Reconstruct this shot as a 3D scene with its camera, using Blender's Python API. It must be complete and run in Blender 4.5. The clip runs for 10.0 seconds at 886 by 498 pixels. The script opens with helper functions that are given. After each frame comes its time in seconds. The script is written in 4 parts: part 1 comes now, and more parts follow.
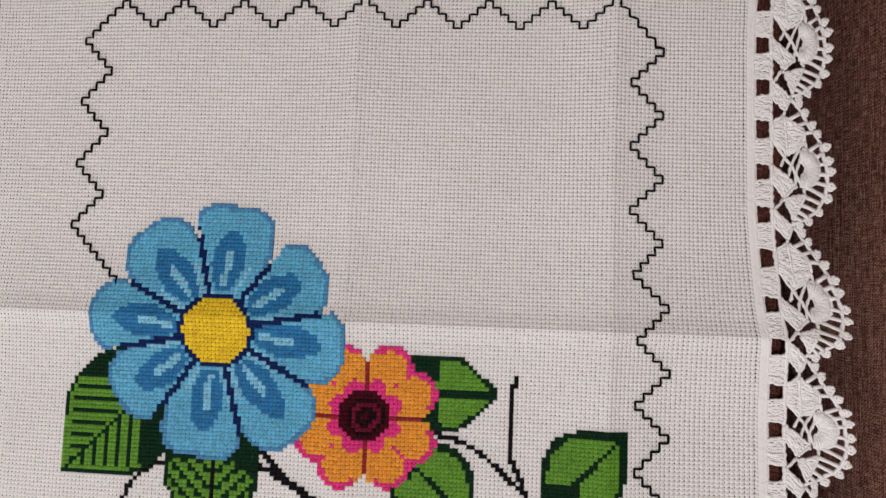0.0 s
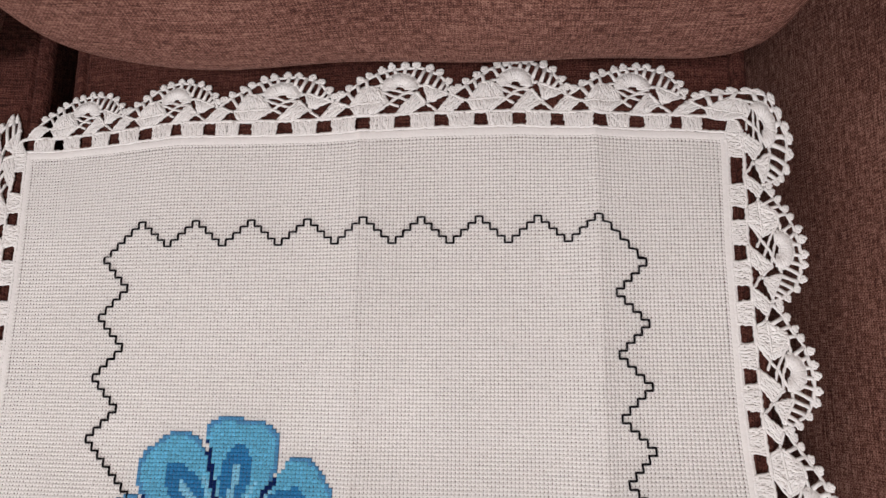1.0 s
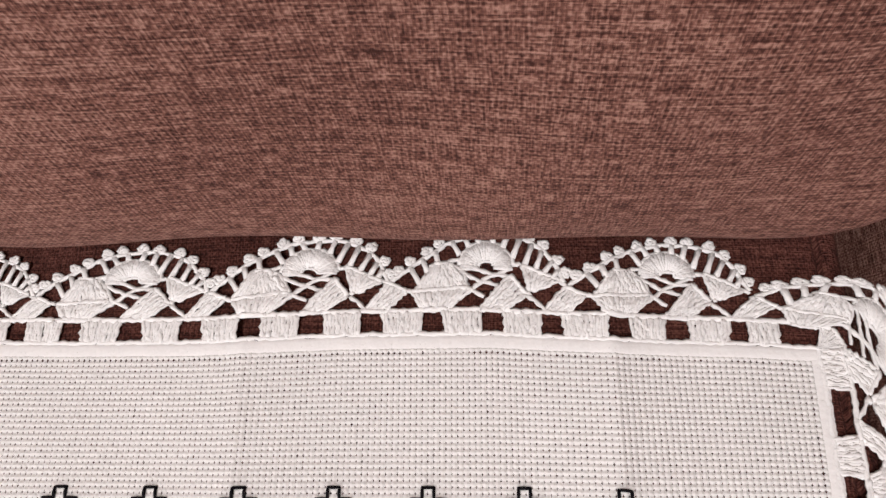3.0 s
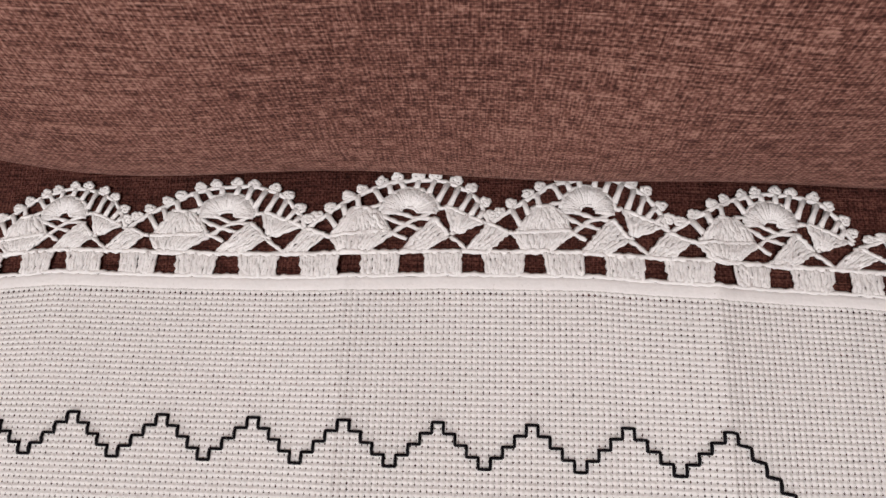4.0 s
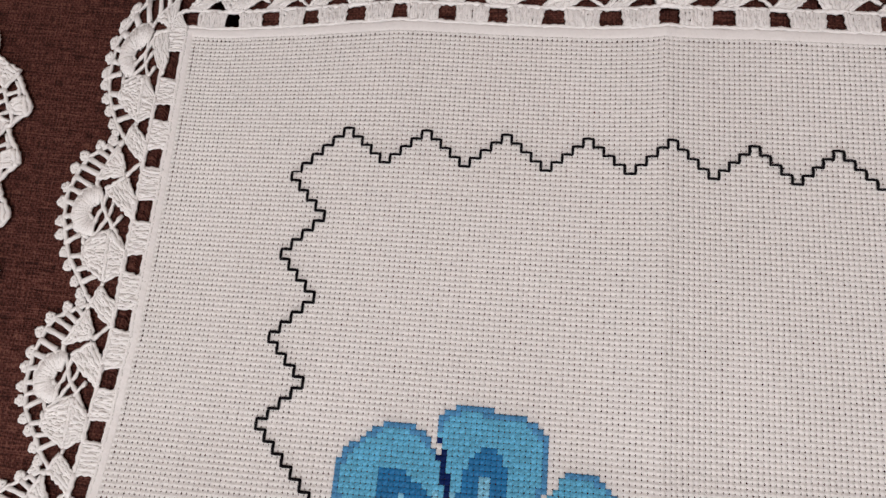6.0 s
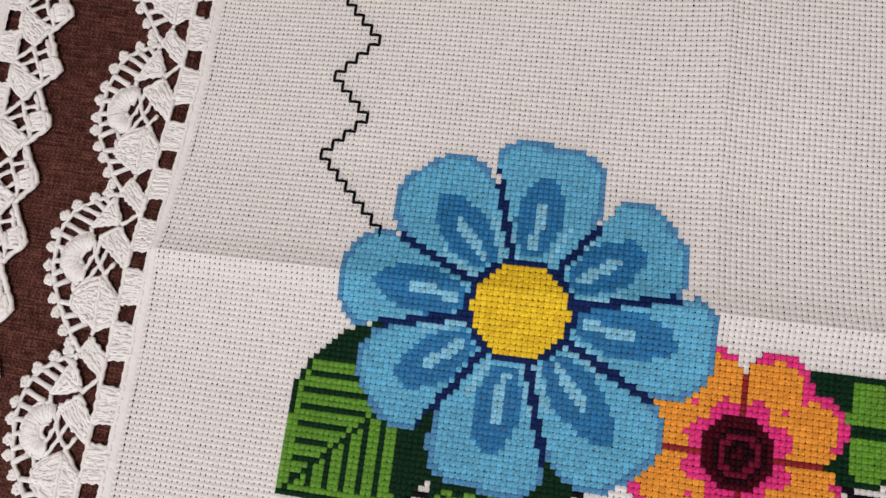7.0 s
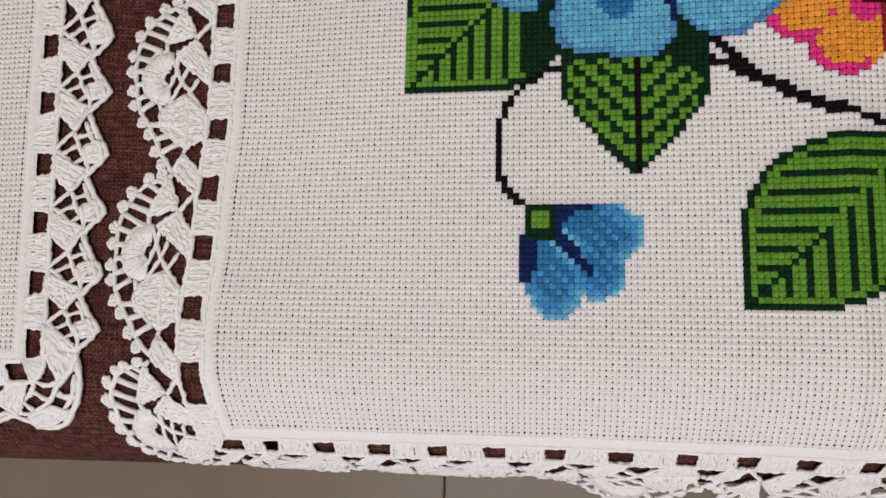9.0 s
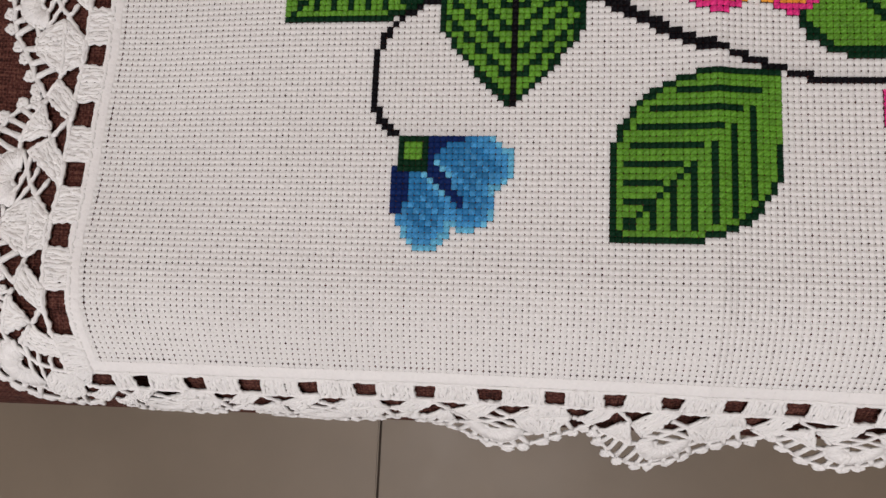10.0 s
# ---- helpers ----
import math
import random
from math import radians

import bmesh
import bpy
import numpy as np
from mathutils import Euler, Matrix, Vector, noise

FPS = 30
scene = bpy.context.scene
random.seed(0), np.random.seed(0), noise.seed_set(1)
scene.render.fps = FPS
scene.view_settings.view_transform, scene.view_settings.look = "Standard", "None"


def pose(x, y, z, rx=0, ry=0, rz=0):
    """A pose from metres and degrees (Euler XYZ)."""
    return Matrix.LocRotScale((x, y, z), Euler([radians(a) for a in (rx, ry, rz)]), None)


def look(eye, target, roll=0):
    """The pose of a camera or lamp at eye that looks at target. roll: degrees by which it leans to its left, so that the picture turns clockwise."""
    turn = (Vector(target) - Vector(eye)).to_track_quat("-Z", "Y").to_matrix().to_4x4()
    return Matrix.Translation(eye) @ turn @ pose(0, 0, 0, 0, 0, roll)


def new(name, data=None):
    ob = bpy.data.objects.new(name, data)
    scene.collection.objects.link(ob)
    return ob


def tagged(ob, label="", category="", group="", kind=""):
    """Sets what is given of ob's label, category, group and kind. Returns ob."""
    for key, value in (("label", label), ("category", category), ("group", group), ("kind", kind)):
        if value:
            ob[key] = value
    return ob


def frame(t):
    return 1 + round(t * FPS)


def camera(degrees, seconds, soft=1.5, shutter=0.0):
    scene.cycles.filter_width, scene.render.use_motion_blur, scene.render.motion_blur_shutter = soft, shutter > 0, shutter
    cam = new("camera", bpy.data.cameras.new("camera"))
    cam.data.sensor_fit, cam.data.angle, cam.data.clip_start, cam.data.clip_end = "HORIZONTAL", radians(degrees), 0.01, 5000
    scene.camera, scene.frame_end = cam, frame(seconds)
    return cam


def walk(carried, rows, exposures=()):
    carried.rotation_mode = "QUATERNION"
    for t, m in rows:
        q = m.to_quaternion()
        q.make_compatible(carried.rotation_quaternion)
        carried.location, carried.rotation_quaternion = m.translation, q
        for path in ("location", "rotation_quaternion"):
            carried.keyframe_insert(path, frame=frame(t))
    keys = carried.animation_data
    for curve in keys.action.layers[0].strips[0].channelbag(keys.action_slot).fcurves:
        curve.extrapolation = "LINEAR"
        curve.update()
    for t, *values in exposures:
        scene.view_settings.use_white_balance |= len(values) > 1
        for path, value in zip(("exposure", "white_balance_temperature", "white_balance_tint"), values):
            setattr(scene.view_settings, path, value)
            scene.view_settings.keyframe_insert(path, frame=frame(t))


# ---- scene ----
cam = camera(68.0, 10.0)
PATH = [
    (0, (0.079, -0.031, 0.824), (-0.064, 0.099, -1.167), -45.8),
    (0.5, (0.072, 0.013, 0.852), (-0.102, 0.188, -1.133), -43.9),
    (1, (0.091, 0.048, 0.849), (-0.102, 0.395, -1.111), -29.2),
    (1.5, (0.098, 0.068, 0.834), (-0.099, 0.482, -1.112), -25.7),
    (2, (0.098, 0.094, 0.792), (-0.099, 0.591, -1.136), -21.7),
    (2.5, (0.104, 0.131, 0.742), (-0.085, 0.759, -1.147), -17.2),
    (2.7, (0.103, 0.14, 0.725), (-0.074, 0.781, -1.162), -16.1),
    (3.8, (0.079, 0.151, 0.707), (-0.055, 0.681, -1.217), -14.1),
    (4, (0.057, 0.137, 0.713), (-0.083, 0.659, -1.212), -13.8),
    (4.5, (0.006, 0.11, 0.725), (-0.146, 0.598, -1.208), -13.9),
    (5, (-0.035, 0.088, 0.734), (-0.2, 0.538, -1.207), -16.2),
    (5.2, (-0.05, 0.069, 0.737), (-0.219, 0.581, -1.189), -14.2),
    (6.3, (-0.077, -0.005, 0.735), (-0.243, 0.388, -1.219), -18.4),
    (6.5, (-0.081, -0.028, 0.736), (-0.255, 0.341, -1.221), -20.4),
    (7, (-0.082, -0.081, 0.724), (-0.291, 0.247, -1.237), -25.5),
    (7.5, (-0.074, -0.092, 0.725), (-0.327, 0.162, -1.243), -37.7),
    (8, (-0.104, -0.123, 0.716), (-0.383, 0.135, -1.247), -41.5),
    (8.5, (-0.122, -0.189, 0.707), (-0.436, 0.055, -1.253), -49.4),
    (9, (-0.115, -0.237, 0.702), (-0.385, 0.0, -1.266), -48.1),
    (9.5, (-0.105, -0.258, 0.702), (-0.346, -0.026, -1.27), -45.0),
    (10, (-0.073, -0.263, 0.69), (-0.288, -0.011, -1.282), -38.4),
]
# exposure drifts slightly as the phone meters the white cloth
EXPO = [(0.0, -0.65), (1.0, -0.4), (1.5, -0.33), (2.0, -0.31), (2.5, -0.04), (4.0, -0.3), (4.5, -0.37), (6.5, -0.54), (7.5, -0.54), (8.5, -0.63), (9.0, -0.76), (9.5, -0.78), (10.0, -0.82)]
walk(cam, [(t, look(eye, target, roll)) for t, eye, target, roll in PATH], EXPO)

# ---- world and light ----
world = bpy.data.worlds.new("world")
scene.world = world
world.use_nodes = True
wn = world.node_tree.nodes
sky = wn.new("ShaderNodeTexSky")
sky.sky_type, sky.sun_disc, sky.sun_elevation, sky.sun_rotation = "NISHITA", False, radians(40), radians(200)
wn["Background"].inputs["Strength"].default_value = 0.1
world.node_tree.links.new(sky.outputs[0], wn["Background"].inputs["Color"])

WIN = (-0.45, -2.42, 1.45)
lamp = bpy.data.lights.new("window_daylight", "AREA")
lamp.shape, lamp.size, lamp.size_y, lamp.energy, lamp.color = "RECTANGLE", 1.5, 1.3, 34, (1.0, 0.952, 0.962)
window_light = new("window_daylight", lamp)
window_light.matrix_world = look(WIN, (0.0, 0.0, 0.75))
# overhead fill, added to brighten the cloth from above; no known lamp hangs here
lamp = bpy.data.lights.new("overhead_fill_light", "AREA")
lamp.shape, lamp.size, lamp.energy, lamp.color = "DISK", 0.5, 30, (1.0, 0.95, 0.955)
overhead_fill = new("overhead_fill_light", lamp)
overhead_fill.matrix_world = look((-0.2, -0.55, 2.42), (-0.2, -0.5, 0.0))

# ---- scale of the weave ----
C = 0.00231            # one square of the 11-count fabric
SEAM_X = -0.219        # gap between the two seat cushions
FRONT_R = 0.062


def seat_top(x):
    x = np.asarray(x, float)
    return np.where(x > SEAM_X, 0.4505 - 0.0055 * ((x - 0.03) / 0.25) ** 2, 0.4505 - 0.0055 * ((x + 0.48) / 0.26) ** 2)


def front(x):
    """Where the rounded front of the seat begins; it runs slightly askew to the cloth."""
    return -0.243 + 0.014 * np.clip(np.asarray(x, float) + 0.28, -0.5, 0.55)


# how far the sides of the cloth bow, in squares: place along the side, shift
TOP_BOW = ((-40, -29, -10, 9, 30, 60, 80, 107, 118, 129, 149, 160), (3.3, 3.2, 2.0, 0.3, 0.7, 0.9, 0.1, 0.0, 0.8, 1.6, 2.1, 2.8))
RIGHT_BOW = ((-20, 10, 52, 74, 84, 113, 160), (0.4, -0.3, 0.2, 1.5, 2.5, 3.0, 3.2))
LEFT_BOW = ((-20, 45, 68, 85, 127, 140, 150, 160, 171, 180), (1.7, 1.8, 0.4, -0.8, -1.1, -2.2, -2.6, -3.9, -3.9, -2.6))
FOOT_BOW = ((-40, 20), (1.1, 0.0))


def flat(i, j):
    """Squares of the weave to metres on the unrolled cloth."""
    i, j = np.asarray(i, float), np.asarray(j, float)
    # the cloth lies unevenly: its sides bow in and out by a few squares
    di = np.interp(j, RIGHT_BOW[0], RIGHT_BOW[1]) * np.clip((i - 141) / 18, 0, 1.1)
    di = di + np.interp(j, LEFT_BOW[0], LEFT_BOW[1]) * np.clip((-6 - i) / 34, 0, 1.1)
    dj = np.interp(i, TOP_BOW[0], TOP_BOW[1]) * np.clip((4 - j) / 28, 0, 1.1)
    dj = dj + np.interp(i, FOOT_BOW[0], FOOT_BOW[1]) * np.clip((j - 160) / 24, 0, 1.1)
    i, j = i + di, j + dj
    return (i - 64) * C, (60 - j) * C


def ridge(d, w):
    return np.clip(1 - np.abs(d) / w, 0, 1) ** 1.3


def drape(x, y, h):
    """Unrolled cloth (metres, height over it) to the place where it lies on the sofa."""
    x, y, h = np.broadcast_arrays(np.asarray(x, float), np.asarray(y, float), np.asarray(h, float))
    z = 0.4505 - 0.0055 * ((x - 0.03) / 0.25) ** 2
    left = 0.4505 - 0.0055 * ((x + 0.48) / 0.26) ** 2
    z = np.where(x < SEAM_X, left, z) + 0.0018
    on = np.clip((x + 0.245) / 0.01, 0, 1)
    z = z + on * (0.0050 * ridge(y + 0.050, 0.05) + 0.0016 * ridge(y + 0.050, 0.010) + 0.0030 * ridge(x + 0.002, 0.03) + 0.0007 * ridge(x + 0.002, 0.007) + 0.0042 * ridge(x - 0.146, 0.034) + 0.0010 * ridge(x - 0.146, 0.008))
    z = z + on * 0.0008 * np.sin(x * 31 + y * 17) * np.sin(y * 23 - x * 11)
    # lace that meets the arm of the sofa climbs it a little
    z = z + np.clip(x - 0.262, 0, 1) * 0.6
    # lace that meets the back cushion
    z = z + np.clip(y - 0.238, 0, 1) * 0.8
    # over the rounded front edge
    lip = front(x)
    t = np.clip(lip - y, 0, None)
    most = 1.34 - 0.54 * np.clip((x + 0.17) / 0.2, 0, 1) + 0.13 * np.sin(x * 47 + 1.2) + 0.08 * np.sin(x * 101)
    ang = np.minimum(t / FRONT_R, most)
    over = t - FRONT_R * ang
    yy = np.where(t > 0, lip - FRONT_R * np.sin(ang) - over * np.cos(ang), y)
    z = z - FRONT_R * (1 - np.cos(ang)) - over * np.sin(ang)
    return np.stack([x, yy - h * np.sin(ang), z + h * np.cos(ang)], -1)


# ---- materials ----
def mat(name):
    m = bpy.data.materials.new(name)
    m.use_nodes = True
    t = m.node_tree
    return m, t.nodes, t.links, t.nodes["Principled BSDF"]


def mapped_noise(n, l, vec, scale, detail, stretch):
    mp = n.new("ShaderNodeMapping")
    mp.inputs["Scale"].default_value = stretch
    l.new(vec, mp.inputs["Vector"])
    tx = n.new("ShaderNodeTexNoise")
    tx.inputs["Scale"].default_value, tx.inputs["Detail"].default_value = scale, detail
    l.new(mp.outputs[0], tx.inputs["Vector"])
    return tx.outputs["Fac"]


def ramp(n, l, fac, stops):
    r = n.new("ShaderNodeValToRGB")
    r.color_ramp.elements[0].position, r.color_ramp.elements[0].color = stops[0][0], (*stops[0][1], 1)
    r.color_ramp.elements[1].position, r.color_ramp.elements[1].color = stops[-1][0], (*stops[-1][1], 1)
    for p, c in stops[1:-1]:
        r.color_ramp.elements.new(p).color = (*c, 1)
    l.new(fac, r.inputs["Fac"])
    return r.outputs["Color"]


def math_node(n, l, op, a, b=0.0):
    k = n.new("ShaderNodeMath")
    k.operation = op
    for s, v in zip(k.inputs, (a, b)):
        if isinstance(v, (int, float)):
            s.default_value = v
        else:
            l.new(v, s)
    return k.outputs[0]


def bump(n, l, p, height, strength, distance):
    b = n.new("ShaderNodeBump")
    b.inputs["Strength"].default_value, b.inputs["Distance"].default_value = strength, distance
    l.new(height, b.inputs["Height"])
    l.new(b.outputs[0], p.inputs["Normal"])


def linen(name, dark, mid, light):
    """Brown slub upholstery: crossed threads of uneven thickness; UV in metres."""
    m, n, l, p = mat(name)
    uv = n.new("ShaderNodeUVMap").outputs[0]
    weft = mapped_noise(n, l, uv, 1.0, 3.0, (130, 1250, 1))
    warp = mapped_noise(n, l, uv, 1.0, 3.0, (1250, 150, 1))
    slub = mapped_noise(n, l, uv, 1.0, 2.0, (13, 620, 1))
    fleck = mapped_noise(n, l, uv, 1200, 2.0, (1, 1, 1))
    wide = mapped_noise(n, l, uv, 9, 3.0, (1, 1, 1))
    a = math_node(n, l, "ADD", math_node(n, l, "MULTIPLY", weft, 0.38), math_node(n, l, "MULTIPLY", warp, 0.34))
    a = math_node(n, l, "ADD", a, math_node(n, l, "MULTIPLY", slub, 0.16))
    a = math_node(n, l, "ADD", a, math_node(n, l, "MULTIPLY", fleck, 0.12))
    # over-and-under of the plain weave
    sep = n.new("ShaderNodeSeparateXYZ")
    l.new(uv, sep.inputs[0])
    over = math_node(n, l, "MULTIPLY", *[math_node(n, l, "SINE", math_node(n, l, "MULTIPLY", sep.outputs[k], 2700.0)) for k in (0, 1)])
    a = math_node(n, l, "ADD", a, math_node(n, l, "MULTIPLY", over, 0.035))
    b = math_node(n, l, "ADD", math_node(n, l, "MULTIPLY", a, 0.9), math_node(n, l, "MULTIPLY", wide, 0.1))
    l.new(ramp(n, l, b, [(0.42, dark), (0.5, mid), (0.585, light)]), p.inputs["Base Color"])
    p.inputs["Roughness"].default_value = 0.9
    p.inputs["Specular IOR Level"].default_value = 0.2
    bump(n, l, p, a, 1.0, 0.003)
    return m


def thread(name, colour, vary=0.32, rough=0.46, scale=1500):
    """Stranded cotton: fine fibres and small changes of tone."""
    m, n, l, p = mat(name)
    co = n.new("ShaderNodeTexCoord").outputs["Object"]
    fine = mapped_noise(n, l, co, scale, 2.0, (1, 1, 1))
    wide = mapped_noise(n, l, co, 60, 2.0, (1, 1, 1))
    isle = n.new("ShaderNodeNewGeometry").outputs["Random Per Island"]
    f = math_node(n, l, "ADD", math_node(n, l, "MULTIPLY", fine, 0.5), math_node(n, l, "MULTIPLY", wide, 0.2))
    f = math_node(n, l, "ADD", f, math_node(n, l, "MULTIPLY", isle, 0.3))
    lo = tuple(c * (1 - vary) for c in colour)
    hi = tuple(min(1, c * (1 + vary)) for c in colour)
    l.new(ramp(n, l, f, [(0.25, lo), (0.75, hi)]), p.inputs["Base Color"])
    p.inputs["Roughness"].default_value = rough
    p.inputs["Specular IOR Level"].default_value = 0.3 if 0.2 < max(colour) < 0.8 else 0.08
    bump(n, l, p, fine, 0.35, 0.0004)
    return m


def aida(name, across, down):
    """White block-weave cotton with a small open hole at each corner of a square; UV in squares."""
    m, n, l, p = mat(name)
    uv = n.new("ShaderNodeUVMap").outputs[0]
    s = n.new("ShaderNodeSeparateXYZ")
    l.new(uv, s.inputs[0])
    jit = mapped_noise(n, l, uv, 0.9, 1.0, (1, 1, 1))
    dx = math_node(n, l, "PINGPONG", s.outputs[0], 0.5)
    dy = math_node(n, l, "PINGPONG", s.outputs[1], 0.5)
    d = math_node(n, l, "ADD", math_node(n, l, "MULTIPLY", math_node(n, l, "SQRT", dx), 1.14), math_node(n, l, "MULTIPLY", math_node(n, l, "SQRT", dy), 0.88))
    size = math_node(n, l, "ADD", math_node(n, l, "MULTIPLY", jit, 0.42), 0.35)
    # pulled threads beside the hem leave longer gaps
    dash = math_node(n, l, "GREATER_THAN", mapped_noise(n, l, uv, 0.16, 1.0, (1, 1, 1)), 0.46)
    pull = 0.0
    for out, lines in ((s.outputs[0], across), (s.outputs[1], down)):
        for k in lines:
            near = math_node(n, l, "LESS_THAN", math_node(n, l, "ABSOLUTE", math_node(n, l, "SUBTRACT", out, float(k))), 0.36)
            pull = math_node(n, l, "MAXIMUM", near, pull)
    size = math_node(n, l, "ADD", size, math_node(n, l, "MULTIPLY", math_node(n, l, "MULTIPLY", pull, dash), 0.12))
    hole = math_node(n, l, "LESS_THAN", d, size)
    strands = mapped_noise(n, l, uv, 1.0, 2.0, (0.8, 5, 1))
    strands2 = mapped_noise(n, l, uv, 1.0, 2.0, (5, 0.8, 1))
    wide = mapped_noise(n, l, uv, 0.03, 3.0, (1, 1, 1))
    f = math_node(n, l, "ADD", math_node(n, l, "MULTIPLY", strands, 0.35), math_node(n, l, "MULTIPLY", strands2, 0.35))
    f = math_node(n, l, "ADD", f, math_node(n, l, "MULTIPLY", wide, 0.3))
    l.new(ramp(n, l, f, [(0.3, (0.71, 0.69, 0.675)), (0.65, (0.83, 0.81, 0.80))]), p.inputs["Base Color"])
    p.inputs["Roughness"].default_value = 0.8
    bump(n, l, p, f, 0.7, 0.0007)
    tr = n.new("ShaderNodeBsdfTransparent")
    mix = n.new("ShaderNodeMixShader")
    l.new(hole, mix.inputs[0])
    l.new(p.outputs[0], mix.inputs[1])
    l.new(tr.outputs[0], mix.inputs[2])
    l.new(mix.outputs[0], n["Material Output"].inputs["Surface"])
    return m


def plaster(name, colour):
    m, n, l, p = mat(name)
    co = n.new("ShaderNodeTexCoord").outputs["Object"]
    f = mapped_noise(n, l, co, 6, 5.0, (1, 1, 1))
    l.new(ramp(n, l, f, [(0.3, tuple(c * 0.94 for c in colour)), (0.7, colour)]), p.inputs["Base Color"])
    p.inputs["Roughness"].default_value = 0.9
    bump(n, l, p, mapped_noise(n, l, co, 180, 3.0, (1, 1, 1)), 0.2, 0.001)
    return m


def ceramic(name, colour, rough):
    m, n, l, p = mat(name)
    co = n.new("ShaderNodeTexCoord").outputs["Object"]
    f = mapped_noise(n, l, co, 4, 6.0, (1, 1, 1))
    l.new(ramp(n, l, f, [(0.3, tuple(c * 0.82 for c in colour)), (0.7, tuple(c * 1.1 for c in colour))]), p.inputs["Base Color"])
    g = mapped_noise(n, l, co, 25, 3.0, (1, 1, 1))
    l.new(math_node(n, l, "ADD", math_node(n, l, "MULTIPLY", g, 0.15), rough), p.inputs["Roughness"])
    return m


def wood(name, colour):
    m, n, l, p = mat(name)
    co = n.new("ShaderNodeTexCoord").outputs["Object"]
    f = mapped_noise(n, l, co, 1.0, 4.0, (4, 60, 60))
    l.new(ramp(n, l, f, [(0.3, tuple(c * 0.6 for c in colour)), (0.7, colour)]), p.inputs["Base Color"])
    p.inputs["Roughness"].default_value = 0.45
    return m


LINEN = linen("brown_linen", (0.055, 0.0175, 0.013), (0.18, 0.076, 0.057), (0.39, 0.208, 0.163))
# the same linen, darkened: the shade over the seat is put into its colour
LINEN_SHADED = linen("shaded_brown_linen", (0.023, 0.0065, 0.005), (0.08, 0.0245, 0.0185), (0.165, 0.066, 0.049))
I0, I1, J0, J1 = -39, 161, -24, 183   # the woven panel, in squares
AIDA = aida("white_aida_weave", (I0 + 2, I1 - 2), (J0 + 2, J1 - 2))
AIDA_TWO = aida("white_cotton_weave", (-108, -2), (-183, -2))
COTTON = thread("white_crochet_cotton", (0.84, 0.825, 0.815), 0.06, 0.8, 700)
COTTON.node_tree.nodes["Bump"].inputs["Distance"].default_value = 0.0009
COTTON.node_tree.nodes["Bump"].inputs["Strength"].default_value = 0.6
HEM = thread("white_hem_cotton", (0.83, 0.81, 0.80), 0.06, 0.8, 700)
BLACK = thread("black_floss", (0.005, 0.004, 0.006), 0.3)
BLUE_L = thread("sky_blue_floss", (0.125, 0.445, 0.66))
BLUE_M = thread("bright_blue_floss", (0.05, 0.29, 0.58))
BLUE_P = thread("pale_blue_floss", (0.23, 0.55, 0.74))
BLUE_R = thread("steel_blue_floss", (0.075, 0.27, 0.50))
BLUE_D = thread("mid_blue_floss", (0.016, 0.18, 0.41))
NAVY = thread("navy_floss", (0.005, 0.018, 0.10), 0.3)
YELLOW = thread("yellow_floss", (0.930, 0.570, 0.032))
GREEN_D = thread("dark_green_floss", (0.003, 0.026, 0.010), 0.3)
GREEN_L = thread("leaf_green_floss", (0.115, 0.30, 0.022))
ORANGE = thread("orange_floss", (0.900, 0.336, 0.048))
MAGENTA = thread("magenta_floss", (0.74, 0.028, 0.22))
MAROON = thread("maroon_floss", (0.055, 0.002, 0.008), 0.3)
MAROON_D = thread("deep_maroon_floss", (0.014, 0.001, 0.004), 0.3)
WINE = thread("wine_floss", (0.15, 0.006, 0.03))
CRIMSON = thread("crimson_floss", (0.26, 0.007, 0.014))
TILE = ceramic("taupe_floor_tile", (0.235, 0.185, 0.135), 0.4)
GROUT = plaster("dark_grout", (0.05, 0.035, 0.025))
PLASTER = plaster("wall_paint", (0.72, 0.69, 0.64))
WHITE = plaster("ceiling_paint", (0.8, 0.79, 0.77))
DARKWOOD = wood("dark_wood", (0.09, 0.04, 0.02))


# ---- mesh helpers ----
def link(name, verts, faces, mats, parent=None, label="", uv=None, slots=None, smooth=True):
    me = bpy.data.meshes.new(name)
    me.from_pydata([tuple(v) for v in verts], [], faces)
    for m in (mats if isinstance(mats, (list, tuple)) else [mats]):
        me.materials.append(m)
    if slots is not None:
        me.polygons.foreach_set("material_index", np.asarray(slots, np.int32))
    if smooth:
        me.polygons.foreach_set("use_smooth", np.ones(len(me.polygons), bool))
    if uv is not None:
        lay = me.uv_layers.new(name="UVMap")
        idx = np.empty(len(me.loops), np.int32)
        me.loops.foreach_get("vertex_index", idx)
        lay.data.foreach_set("uv", np.asarray(uv, np.float32)[idx].ravel())
    me.update()
    ob = new(name, me)
    if parent is not None:
        ob.parent = parent
    if label:
        tagged(ob, label)
    return ob


def part(name, bm, material, parent, label=""):
    me = bpy.data.meshes.new(name)
    bm.to_mesh(me)
    bm.free()
    me.materials.append(material)
    ob = new(name, me)
    ob.parent = parent
    if label:
        tagged(ob, label)
    return ob


